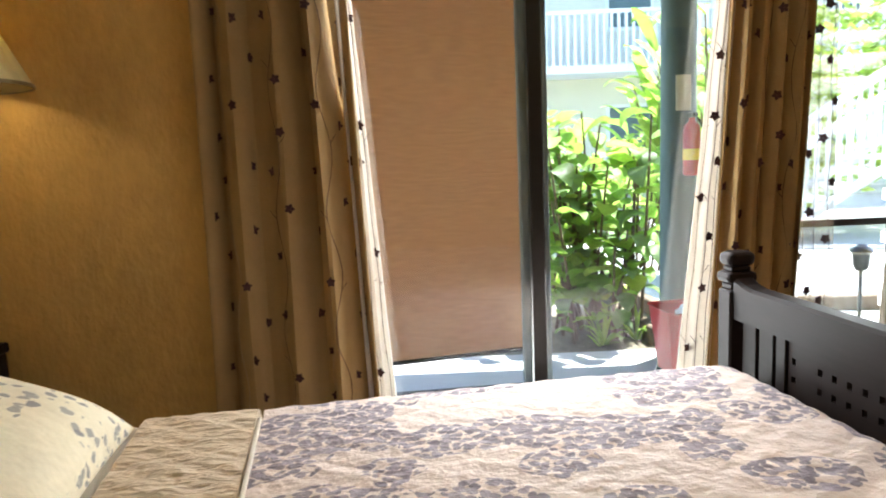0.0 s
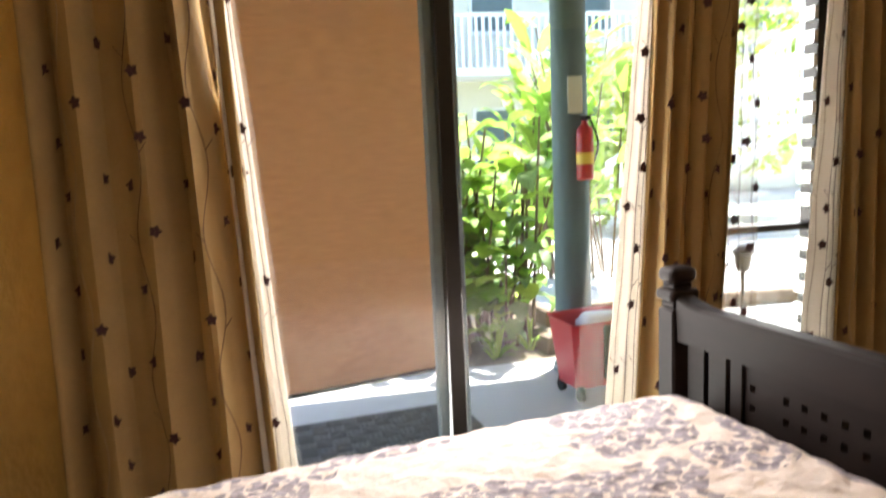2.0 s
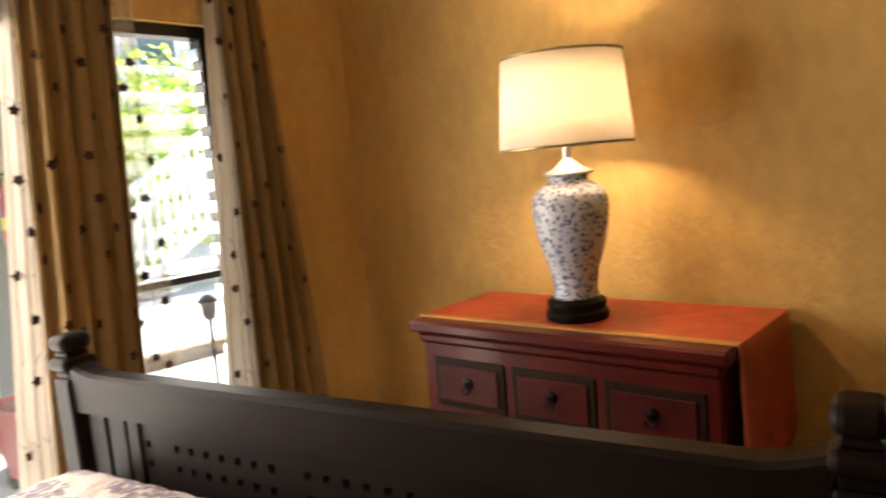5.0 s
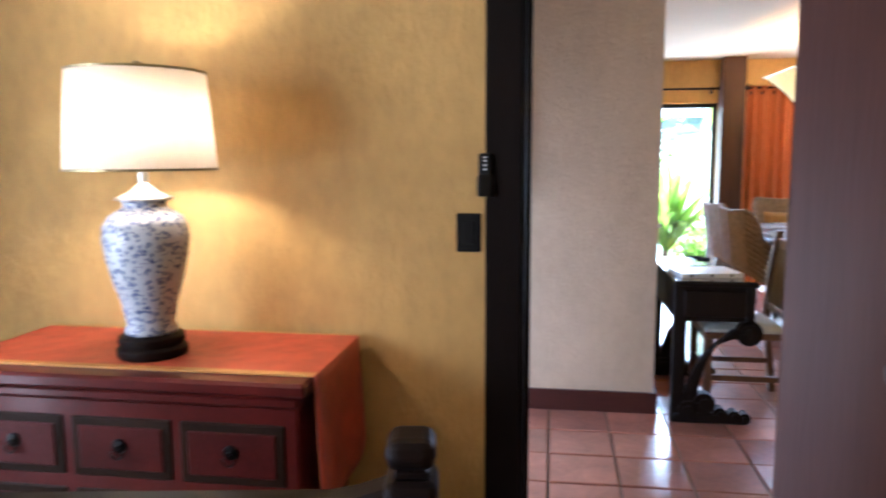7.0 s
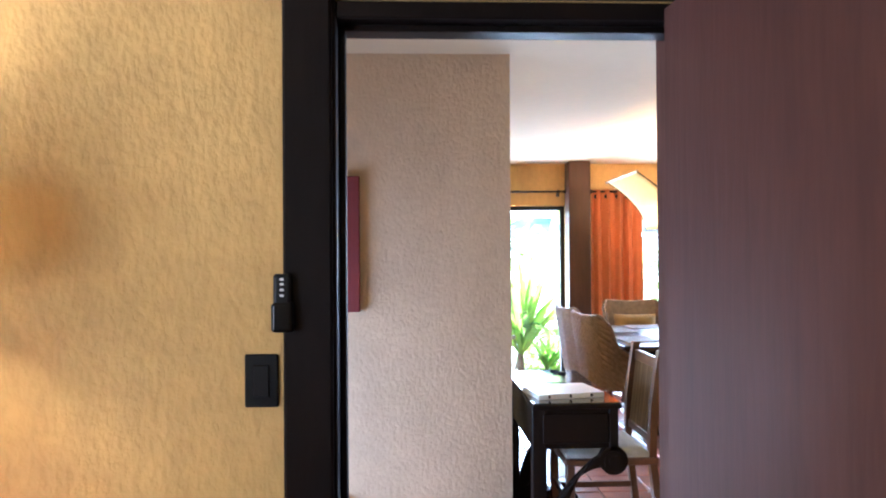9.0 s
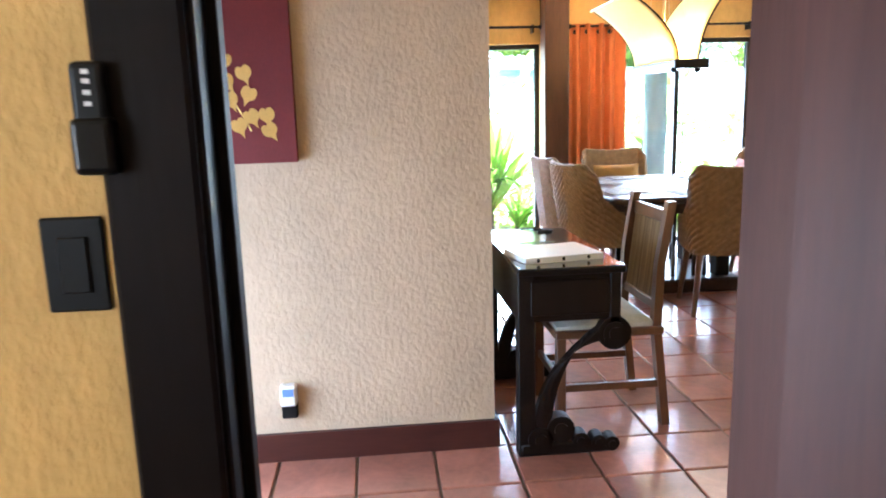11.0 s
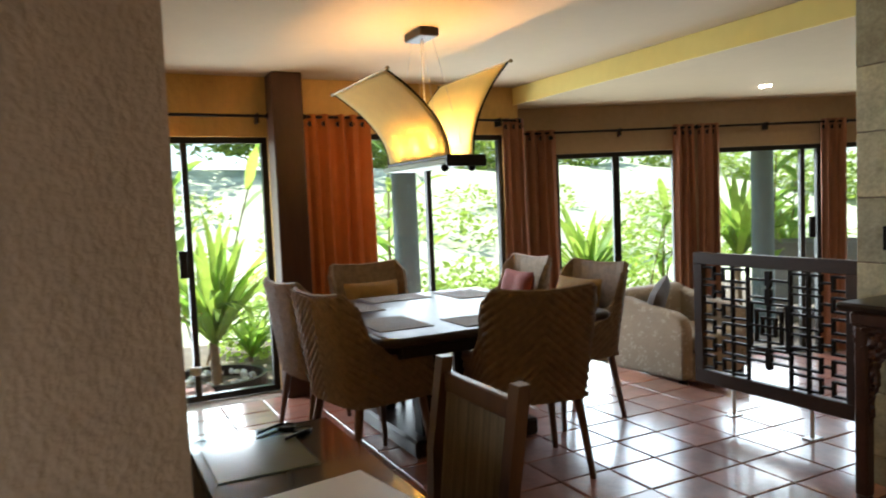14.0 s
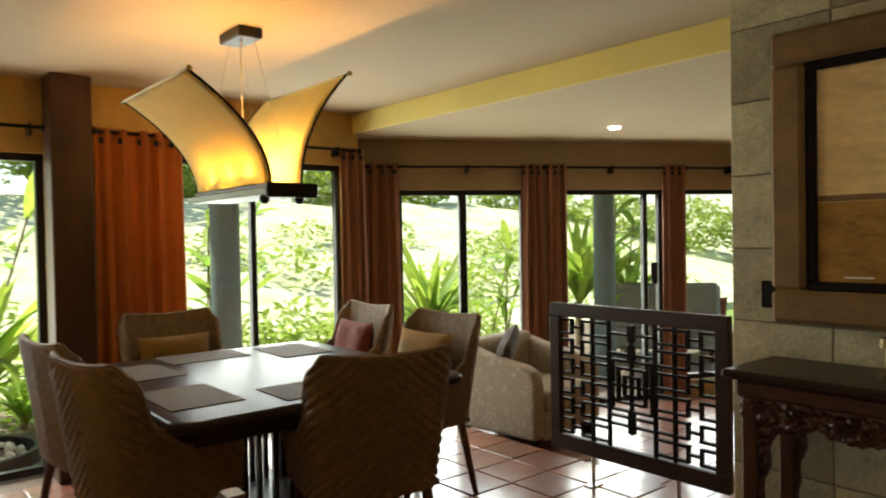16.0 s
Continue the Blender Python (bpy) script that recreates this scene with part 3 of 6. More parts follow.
# side light for the hall through the added opening, aimed low
window_light("daylight_hall", (3.40, 1.24, 0.60), (3.55, -0.6, -0.05), 0.95, 1.05, 6, (0.86, 0.94, 1.0))
# ---- bedroom things ----
def sheet_part(name, fn, nu, nv, material, parent, thick=0.004, label="", shade=True):
    """A thin solid sheet over fn(u, v), u and v from 0 to 1."""
    bm = bmesh.new()
    rows = [[bm.verts.new(fn(i / nu, j / nv)) for i in range(nu + 1)] for j in range(nv + 1)]
    for a, b in zip(rows, rows[1:]):
        for k in range(nu):
            bm.faces.new((a[k], a[k + 1], b[k + 1], b[k]))
    ob = part(name, bm, material, parent, label, shade)
    md = ob.modifiers.new("thickness", "SOLIDIFY")
    md.thickness, md.offset = thick, 0
    return ob


def flower_mesh():
    bm = bmesh.new()
    for k in range(5):
        a = k * math.tau / 5
        c, s = math.cos(a), math.sin(a)
        pts = [(0.001, -0.004), (0.011, -0.0062), (0.0185, 0), (0.011, 0.0062), (0.001, 0.004)]
        up = [bm.verts.new((x * c - y * s, 0.0, x * s + y * c)) for x, y in pts]
        dn = [bm.verts.new((x * c - y * s, 0.002, x * s + y * c)) for x, y in pts]
        bm.faces.new(up), bm.faces.new(dn[::-1])
        for i in range(5):
            bm.faces.new((up[i], up[(i + 1) % 5], dn[(i + 1) % 5], dn[i]))
    return mesh_of("flower", bm, FLOWER)


FLOWER_ME = flower_mesh()


def drape(name, m, top, bottom, z0, z1, folds, amp, material, label, group, flowers=0, seed=1, eyelets=0, flare=0.6):
    """A hanging curtain; top and bottom give its ends along local x, the room lies towards local -y."""
    rnd = random.Random(seed)
    ph = [rnd.uniform(0, 6.28) for _ in range(4)]
    t = thing(name, m, label, "curtain", group)

    def at(u, v):
        k = (1 - v) ** flare
        x0, x1 = (top[i] + (bottom[i] - top[i]) * k for i in (0, 1))
        uu = u + 0.018 * math.sin(5 * u + 3 * v + ph[0]) + 0.012 * math.sin(13 * u + ph[1])
        a = amp * (0.75 + 0.25 * math.sin(7 * u + ph[2]))
        y = a * math.sin(uu * folds * math.tau + 0.5 * math.sin(2 * v + ph[3])) + 0.25 * a * math.sin(uu * folds * 2.3 * math.tau + ph[1])
        return Vector((x0 + (x1 - x0) * u + 0.2 * a * math.sin(3 * v + 9 * u), y, z0 + (z1 - z0) * v))

    sheet_part("cloth", at, int(folds * 12), 22, material, t)
    if flowers:
        rows_ = int((z1 - z0) / 0.165)
        for j in range(rows_):
            for i in range(flowers):
                u = (i + 0.5 + 0.25 * math.sin(j * 2.4 + i * 1.7 + seed)) / flowers
                v = (j + 0.5 + 0.3 * math.sin(i * 2.9 + j + seed)) / rows_
                p = at(u, v)
                f = new("flower", FLOWER_ME)
                f.parent = t
                f.matrix_basis = Matrix.Translation(p + Vector((0, -0.006, 0))) @ pose(0, 0, 0, 0, rnd.uniform(0, 70), rnd.uniform(-25, 25))
        for i in range(3):
            bm = bmesh.new()
            u0 = (i + 0.6) / 3.3
            for j in range(60):
                a = at(u0 + 0.03 * math.sin(j * 0.55), j / 60 * 0.97) + Vector((0, -0.005, 0))
                b = at(u0 + 0.03 * math.sin((j + 1) * 0.55), (j + 1) / 60 * 0.97) + Vector((0, -0.005, 0))
                bm_tube(bm, a, b, 0.0011, n=4)
                if j % 7 == 3:
                    bm_tube(bm, a, a + Vector((0.02 * (-1) ** j, -0.002, 0.028)), 0.001, n=4)
            part("vine_stitching", bm, FLOWER if i else REED, t)
    for i in range(eyelets):
        p = at((i + 0.5) / eyelets, 0.965)
        bm = bmesh.new()
        bm_tube(bm, (p.x, p.y - 0.006, p.z), (p.x, p.y + 0.006, p.z), 0.022, n=14)
        part("eyelet", bm, BLACKM, t)
    return t


G1 = "embroidered bedroom curtains"
CL = "cream curtain with maroon embroidered flowers, drawn aside"
drape("curtain", pose(0, 2.12, 0), (-0.64, -0.14), (-0.68, -0.09), 0.03, 2.2, 3.6, 0.058, CURTAIN, CL, G1, 5, 3, 0, 1.0)
SL = "white sheer curtain lining at the curtain edge"
G3 = "sheer curtain linings"
drape("sheer_curtain", pose(0, 2.14, 0), (-0.19, -0.15), (-0.13, -0.02), 0.03, 2.2, 1.5, 0.014, SHEER, SL, G3, 1, 21, 0, 1.0)
drape("sheer_curtain", pose(0, 2.14, 0), (1.11, 1.15), (0.89, 1.02), 0.03, 2.2, 1.5, 0.014, SHEER, SL, G3, 1, 22, 0, 1.0)
drape("sheer_curtain", pose(0, 2.14, 0), (1.75, 1.80), (1.60, 1.76), 0.03, 2.2, 1.5, 0.014, SHEER, SL, G3, 1, 23, 0, 1.0)
drape("sheer_curtain", pose(0, 2.14, 0), (1.37, 1.47), (1.31, 1.48), 0.03, 2.2, 2, 0.012, NET, SL, G3, 2, 24, 0, 1.0)
drape("curtain", pose(0, 2.12, 0), (1.12, 1.41), (1.01, 1.30), 0.03, 2.2, 4.5, 0.036, CURTAIN, CL, G1, 4, 8, 0, 1.0)
drape("curtain", pose(0, 2.12, 0), (1.79, 1.93), (1.73, 2.09), 0.03, 2.2, 4, 0.034, CURTAIN, CL, G1, 3, 5, 0, 1.0)
rod = thing("curtain_rod", pose(0, 2.12, 2.22), "thin dark metal curtain rod above the glass door", "curtain rod")
bm = bmesh.new(); bm_tube(bm, (-0.8, 0, 0), (2.2, 0, 0), 0.012)
part("pole", bm, BLACKM, rod)
for x in (-0.75, 0.5, 2.1):
    box_part("bracket", (x, -0.01, -0.015), (x + 0.02, 0.08, 0.015), BLACKM, rod)

# bed, standing a little askew in the room
BED = pose(1.02, 1.84, 0, 0, 0, 9.2) @ Matrix.Diagonal((1.115, 0.91, 1, 1)) @ Matrix.Translation((-1.265, -2.025, 0))
BEDDING = Matrix.Translation((0, 0, 0.012)) @ BED
bed = thing("bed", BED, "wide wooden bed with a dark slatted footboard", "bed")
rails = [((-1.03, 0.285, 0.20), (1.22, 0.335, 0.38)), ((-1.03, 1.86, 0.20), (1.22, 1.91, 0.38))]
for lo_, hi_ in rails:
    box_part("side_rail", lo_, hi_, DARK, bed, 0.006)
box_part("slat_base", (-0.95, 0.335, 0.26), (1.2, 1.86, 0.322), LEGW, bed, 0.004)
box_part("headboard", (-1.10, 0.10, 0.0), (-1.03, 1.92, 1.15), DARK, bed, 0.012)
for y, up in ((0.07, 0.045), (2.025, 0.045)):
    bm = bmesh.new()
    bm_box(bm, (1.228, y - 0.037, 0), (1.302, y + 0.037, 0.83 + up), 0.006)
    bm_box(bm, (1.235, y - 0.030, 0.83 + up), (1.295, y + 0.030, 0.85 + up), 0.004)
    bm_box(bm, (1.222, y - 0.043, 0.85 + up), (1.308, y + 0.043, 0.885 + up), 0.014, 2)
    bm_box(bm, (1.237, y - 0.028, 0.885 + up), (1.293, y + 0.028, 0.90 + up), 0.004)
    bm_box(bm, (1.225, y - 0.040, 0.90 + up), (1.305, y + 0.040, 0.945 + up), 0.02, 3)
    part("post", bm, BEDW, bed)


bm = bmesh.new()
N = 40
ring_rows = []
for k in range(N + 1):
    y = 0.11 + (1.985 - 0.11) * k / N
    z = 0.886 + 0.022 * max(0, abs((y - 1.05) / 0.94) - 0.92) / 0.08
    ring_rows.append([bm.verts.new((x, y, zz)) for x, zz in ((1.238, 0.79), (1.235, z), (1.245, z + 0.008), (1.285, z + 0.008), (1.295, z), (1.292, 0.79))])
for a, b in zip(ring_rows, ring_rows[1:]):
    for k in range(6):
        bm.faces.new((a[k], a[(k + 1) % 6], b[(k + 1) % 6], b[k]))
bm.faces.new(ring_rows[0]), bm.faces.new(ring_rows[-1])
part("top_rail", bm, BEDW, bed)
box_part("lower_rail", (1.245, 0.11, 0.30), (1.285, 1.985, 0.42), BEDW, bed, 0.004)
for y in (0.149, 0.237, 1.833, 1.921):
    box_part("spindle", (1.250, y - 0.036, 0.42), (1.280, y + 0.036, 0.795), BEDW, bed, 0.003)
for y in (0.289, 1.735):
    box_part("stile", (1.248, y, 0.42), (1.282, y + 0.046, 0.795), BEDW, bed, 0.003)
bm = bmesh.new()
ys = [0.335 + 1.40 * k / 75 for k in range(76)]
zs = [0.42, 0.58, 0.672, 0.690, 0.722, 0.740, 0.795]
for i in range(75):
    for j in range(6):
        if j in (2, 4) and (i % 3 == 1) and (i // 3) % 8 != 7:
            continue
        bm_box(bm, (1.255, ys[i], zs[j]), (1.275, ys[i + 1], zs[j + 1]))
bmesh.ops.remove_doubles(bm, verts=bm.verts, dist=1e-4)
part("pierced_panel", bm, BEDW, bed, "dark panel pierced with small square holes")


def padded(bm, lo, hi, r, puff=0.0, nx=30, ny=24, seed=1, tufts=0.0, rx=None):
    """A soft block with rounded edges."""
    rnd = random.Random(seed)
    cx, cy, hx, hy = (lo[0] + hi[0]) / 2, (lo[1] + hi[1]) / 2, (hi[0] - lo[0]) / 2, (hi[1] - lo[1]) / 2
    top = []
    for j in range(ny + 1):
        row = []
        for i in range(nx + 1):
            x, y = lo[0] + 2 * hx * i / nx, lo[1] + 2 * hy * j / ny
            ex = min((x - lo[0]) * r / (rx or r), hi[0] - x if rx is None or hi[0] > 1 else (hi[0] - x) * r / rx)
            e = math.hypot(max(0, r - ex), max(0, r - min(y - lo[1], hi[1] - y)))
            d = r - math.sqrt(max(0, r * r - e * e))
            z = hi[2] - d + puff * (1 - ((x - cx) / hx) ** 2) * (1 - ((y - cy) / hy) ** 2)
            z += tufts * math.sin(x * 62) * math.sin(y * 62) + 0.4 * tufts * noise.noise((x * 14, y * 14, seed))
            row.append(bm.verts.new((x, y, z)))
        top.append(row)
    for a, b in zip(top, top[1:]):
        for k in range(nx):
            bm.faces.new((a[k], a[k + 1], b[k + 1], b[k]))
    rim = [top[0][i] for i in range(nx)] + [top[j][nx] for j in range(ny)] + [top[ny][i] for i in range(nx, 0, -1)] + [top[j][0] for j in range(ny, 0, -1)]
    low = [bm.verts.new((v.co.x, v.co.y, lo[2])) for v in rim]
    n = len(rim)
    for k in range(n):
        bm.faces.new((rim[k], rim[(k + 1) % n], low[(k + 1) % n], low[k]))
    bm.faces.new(low[::-1])


bm = bmesh.new(); padded(bm, (-0.93, 0.32, 0.31), (1.19, 1.88, 0.64), 0.08)
tagged(solid("mattress", bm, SHADE_W, True, BEDDING), "thick mattress on the bed", "mattress")
bm = bmesh.new(); padded(bm, (0.0, 0.30, 0.36), (1.24, 1.965, 0.675), 0.105, 0.020, 90, 110, 2, 0.0030, 0.012)
qt = thing("quilt", BEDDING, "cream quilt printed with grey-mauve flowers on the bed", "quilt")
part("floral_panel", bm, QUILT, qt, "", True)
bm = bmesh.new(); padded(bm, (-0.26, 0.295, 0.36), (0.012, 1.96, 0.682), 0.115, 0.004, 24, 110, 3, 0.0050, 0.012)
part("plain_band", bm, PLAINQ, qt, "cream plain quilted band", True)
bm = bmesh.new()
bm_box(bm, (0.006, 0.42, 0.676), (0.014, 1.78, 0.6875), 0.002)
part("binding", bm, SHADE_W, qt, "narrow white binding")
bm = bmesh.new()
bm_tube(bm, (-0.275, 0.33, 0.640), (-0.275, 1.85, 0.640), 0.032, n=14)
tagged(solid("sheet_roll", bm, SHADE_W, True, BEDDING), "rolled cream sheet edge on the bed", "sheet")


def cushion_mesh(bm, w, h, t, n=16, dent=0.0):
    for s in (-1, 1):
        rows = []
        for j in range(n + 1):
            row = []
            for i in range(n + 1):
                u, v = 2 * i / n - 1, 2 * j / n - 1
                th = t / 2 * (max(0, 1 - u ** 4) * max(0, 1 - v ** 4)) ** 0.55
                pinch = 1 - 0.05 * (u * u + v * v - 2 * u * u * v * v)
                row.append(bm.verts.new((w / 2 * u * pinch, s * th - dent * s * math.exp(-8 * u * u) * th, h / 2 * v * pinch)))
            rows.append(row)
        for a, b in zip(rows, rows[1:]):
            for k in range(n):
                bm.faces.new((a[k], a[k + 1], b[k + 1], b[k]))
    bmesh.ops.remove_doubles(bm, verts=bm.verts, dist=0.0005)


for y in (1.47, 0.72):
    bm = bmesh.new(); cushion_mesh(bm, 0.74, 0.52, 0.20, 20)
    bmesh.ops.transform(bm, matrix=pose(-0.50, y, 0.775, 66, 0, -90), verts=bm.verts)
    tagged(solid("pillow", bm, PILLOWM, True, BEDDING), "plump cream pillow printed with grey flowers", "pillow", "bed pillows")

# bedside
ns = thing("nightstand", pose(-1.50, 1.98, 0) @ Matrix.Diagonal((1, 1, 1.16, 1)), "small dark wooden nightstand beside the bed", "nightstand")
box_part("body", (-0.15, -0.09, 0.12), (0.15, 0.10, 0.61), DARK, ns, 0.006)
box_part("top", (-0.155, -0.10, 0.61), (0.155, 0.11, 0.64), DARK, ns, 0.006)
for x in (-0.15, 0.11):
    for y in (-0.09, 0.06):
        box_part("leg", (x, y, 0), (x + 0.04, y + 0.04, 0.12), DARK, ns)


def table_lamp(m, shade_mat, label, R0=0.190, R1=0.170):
    t = thing("table_lamp", m, label, "lamp", "table lamps")
    bm = bmesh.new()
    bm_lathe(bm, [(0.088, 0), (0.092, 0.006), (0.092, 0.022), (0.082, 0.030), (0.086, 0.038), (0.086, 0.052), (0.074, 0.060)], 32)
    part("foot", bm, DARK, t, "black turned wooden foot", True)
    bm = bmesh.new()
    bm_lathe(bm, [(0.066, 0.060), (0.070, 0.068), (0.062, 0.085), (0.072, 0.14), (0.090, 0.20), (0.105, 0.26), (0.112, 0.31), (0.109, 0.345), (0.092, 0.372), (0.066, 0.387), (0.056, 0.394), (0.056, 0.404), (0.066, 0.412)], 40)
    part("vase", bm, VASE, t, "white porcelain vase painted with blue flowers", True)
    bm = bmesh.new()
    bm_lathe(bm, [(0.074, 0.412), (0.072, 0.418), (0.040, 0.432), (0.018, 0.45), (0.012, 0.455), (0.012, 0.53), (0.006, 0.53), (0.004, 0.76)], 24)
    part("stem", bm, STEEL, t, "", True)
    z0, z1 = 0.490, 0.735

    def at(u, v):
        a = u * math.tau
        r = R0 + (R1 - R0) * v
        return Vector((r * math.cos(a), r * math.sin(a), z0 + (z1 - z0) * v))

    sheet_part("shade", at, 56, 3, shade_mat, t, 0.003, "tapered drum shade")
    for z, r in ((z0, R0), (z1, R1)):
        bm = bmesh.new()
        bm_lathe(bm, [(r - 0.003, z - 0.003), (r + 0.003, z - 0.003), (r + 0.003, z + 0.003), (r - 0.003, z + 0.003)], 56)
        bmesh.ops.delete(bm, geom=[f for f in bm.faces if len(f.verts) > 4], context="FACES_ONLY")
        part("rim", bm, BRASS, t)
    for k in range(3):
        a = k * math.tau / 3
        bm = bmesh.new(); bm_tube(bm, (0, 0, z1 - 0.01), (R1 * math.cos(a), R1 * math.sin(a), z1 - 0.004), 0.0025, n=6)
        part("spider", bm, BRASS, t)
    bm = bmesh.new()
    bm_lathe(bm, [(0.004, 0.732), (0.014, 0.742), (0.016, 0.752), (0.010, 0.762), (0.003, 0.765)], 16)
    part("finial", bm, BRASS, t, "", True)
    return t


table_lamp(pose(2.10, 0.965, 0.854) @ Matrix.Diagonal((1, 1, 1.025, 1)), SHADE_W, "blue and white porcelain lamp lit under a white shade")
table_lamp(pose(-1.38, 1.90, 0.742) @ Matrix.Diagonal((1, 1, 1.70, 1)), SHADE_Y, "porcelain lamp lit under a yellow conical shade", 0.285, 0.08)

# dresser
dr = thing("dresser", pose(2.15, 0.972, -0.014), "red lacquered chest of drawers with dark edges", "dresser")
W, D = 0.507, 0.21
box_part("top", (-D - 0.035, -W, 0.825), (D + 0.02, W, 0.862), RED, dr, 0.008)
box_part("moulding", (-D - 0.018, -W + 0.02, 0.79), (D, W - 0.02, 0.825), RED, dr, 0.010)
box_part("body", (-D, -W + 0.03, 0.10), (D, W - 0.03, 0.79), RED, dr, 0.005)
for y in (-W + 0.03, W - 0.08):
    for x in (-D, D - 0.05):
        box_part("leg", (x, y, 0.014), (x + 0.05, y + 0.05, 0.10), RED, dr)
for row, (z0, z1) in enumerate(((0.585, 0.745), (0.36, 0.55), (0.14, 0.33))):
    for k in range(3):
        y0 = -W + 0.065 + k * 0.300
        dw = box_part("drawer", (-D - 0.006, y0, z0), (-D + 0.02, y0 + 0.275, z1), OLIVE, dr, 0.004)
        box_part("drawer_panel", (-D - 0.012, y0 + 0.022, z0 + 0.022), (-D - 0.005, y0 + 0.253, z1 - 0.022), DRAWER, dw, 0.003)
        bm = bmesh.new()
        bm_lathe(bm, [(0.020, 0), (0.018, 0.005), (0.006, 0.008), (0.006, 0.016)], 14)
        bmesh.ops.transform(bm, matrix=pose(-D - 0.012, y0 + 0.1375, (z0 + z1) / 2 + 0.008, 0, -90, 0), verts=bm.verts)
        for q in range(10):
            a0, a1 = math.pi * q / 10, math.pi * (q + 1) / 10
            c = Vector((-D - 0.026, y0 + 0.1375, (z0 + z1) / 2 - 0.002))
            bm_tube(bm, c + Vector((0, 0.016 * math.cos(a0), -0.02 * math.sin(a0))), c + Vector((0, 0.016 * math.cos(a1), -0.02 * math.sin(a1))), 0.003, n=6)
        part("ring_pull", bm, BLACKM, dw, "dark metal ring pull")
rn = thing("table_runner", pose(2.15, 0.972, 0.849), "orange silk runner with gold edges on the dresser", "table runner")
box_part("cloth", (-0.16, -W - 0.004, 0.0), (0.215, W + 0.004, 0.004), RUNNER, rn)
box_part("border", (-0.185, -W - 0.004, 0.0), (-0.16, W + 0.004, 0.005), GOLDTRIM, rn)
box_part("border", (0.2152, -W - 0.004, 0.0), (0.229, W + 0.004, 0.005), GOLDTRIM, rn)


def hang(u, v):
    return Vector((-0.185 + 0.40 * u, -W - 0.006 - 0.012 * (1 - v) - 0.012 * math.sin(u * 9) * (1 - v), -0.30 - 0.08 * math.sin(u * math.pi) + (0.304 + 0.08 * math.sin(u * math.pi)) * v))


sheet_part("fall", hang, 16, 12, RUNNER, rn)

# switches on the wall by the door
sw = thing("light_switch", pose(2.4, 0.128, 1.165), "black rocker switch plate on the plaster wall", "switch")
box_part("plate", (-0.006, -0.036, -0.057), (0.0, 0.036, 0.057), BLACKP, sw, 0.003)
box_part("rocker", (-0.010, -0.017, -0.034), (-0.005, 0.017, 0.034), BLACKP, sw, 0.002)
rc = thing("fan_remote", pose(2.372, 0.077, 1.335), "black remote control with white marks in a holder", "remote")
bm = bmesh.new(); bm_box(bm, (-0.018, -0.019, -0.055), (-0.002, 0.019, 0.06), 0.008, 3)
part("handset", bm, BLACKP, rc)
bm = bmesh.new(); bm_box(bm, (-0.022, -0.023, -0.063), (0.012, 0.023, 0.0), 0.008, 3)
part("holder", bm, BLACKM, rc)
for z in (0.012, 0.024, 0.036, 0.046):
    box_part("button_mark", (-0.0188, -0.004, z), (-0.0178, 0.004, z + 0.005), WHITEP, rc)

# porch
bl = thing("roller_blind", pose(-0.365, 3.09, -0.08, 0, 0, 14.6), "brown woven outdoor blind hanging over the porch", "blind")
box_part("screen_cloth", (-0.75, -0.003, 0.37), (1.0, 0.003, 2.50), BLIND, bl)
bm = bmesh.new(); bm_tube(bm, (-0.75, 0, 0.365), (1.0, 0, 0.365), 0.012)
part("hem_bar", bm, FRAME, bl)
bm = bmesh.new(); bm_tube(bm, (-0.78, 0, 2.502), (0.98, 0, 2.502), 0.04)
part("roller", bm, FRAME, bl)
for x, y, r in ((1.555, 3.98, 0.107), (-1.6, 3.98, 0.107), (4.6, 3.98, 0.107)):
    col = thing("porch_column", pose(x, y, 0), "round blue-grey porch column", "column", "porch columns")
    bm = bmesh.new(); bm_tube(bm, (0, 0, -0.03), (0, 0, 2.48), r, r * 0.92, 24)
    part("shaft", bm, GREYP, col, "", True)
    bm = bmesh.new(); bm_tube(bm, (0, 0, -0.03), (0, 0, 0.03), r * 1.15, r * 1.15, 24)
    part("plinth", bm, GREYP, col)
ex = thing("fire_extinguisher", pose(1.585, 3.835, 1.12) @ Matrix.Scale(0.88, 4), "red fire extinguisher on the porch column", "extinguisher")
bm = bmesh.new(); bm_lathe(bm, [(0.045, 0), (0.055, 0.01), (0.055, 0.28), (0.048, 0.32), (0.02, 0.35), (0.02, 0.37)], 24)
part("cylinder", bm, CYLR, ex, "", True)
bm = bmesh.new(); bm_lathe(bm, [(0.0562, 0.10), (0.0565, 0.101), (0.0565, 0.17), (0.0562, 0.171)], 24)
part("label_band", bm, YELLOWP, ex, "yellow paper label")
box_part("handle", (-0.015, -0.07, 0.37), (0.015, 0.03, 0.40), BLACKM, ex, 0.004)
bm = bmesh.new()
for k in range(10):
    a, b = k / 10, (k + 1) / 10
    f = lambda t: Vector((0.03 + 0.05 * math.sin(t * 3), -0.02, 0.37 - 0.28 * t))
    bm_tube(bm, f(a), f(b), 0.008, n=8)
part("hose", bm, BLACKP, ex)
box_part("bracket", (-0.02, 0.04, 0.15), (0.02, 0.07, 0.20), BLACKM, ex)
bm = bmesh.new(); bm_box(bm, (1.505, 3.868, 1.49), (1.59, 3.878, 1.69), 0.002)
tagged(solid("notice_board", bm, HOUSEW), "small tan notice on the porch column", "sign")
bk = thing("mop_bucket", pose(1.49, 3.56, -0.01, 0, 0, 8), "red mop bucket with a grey wringer on the walkway", "bucket")
bm = bmesh.new()
rings = []
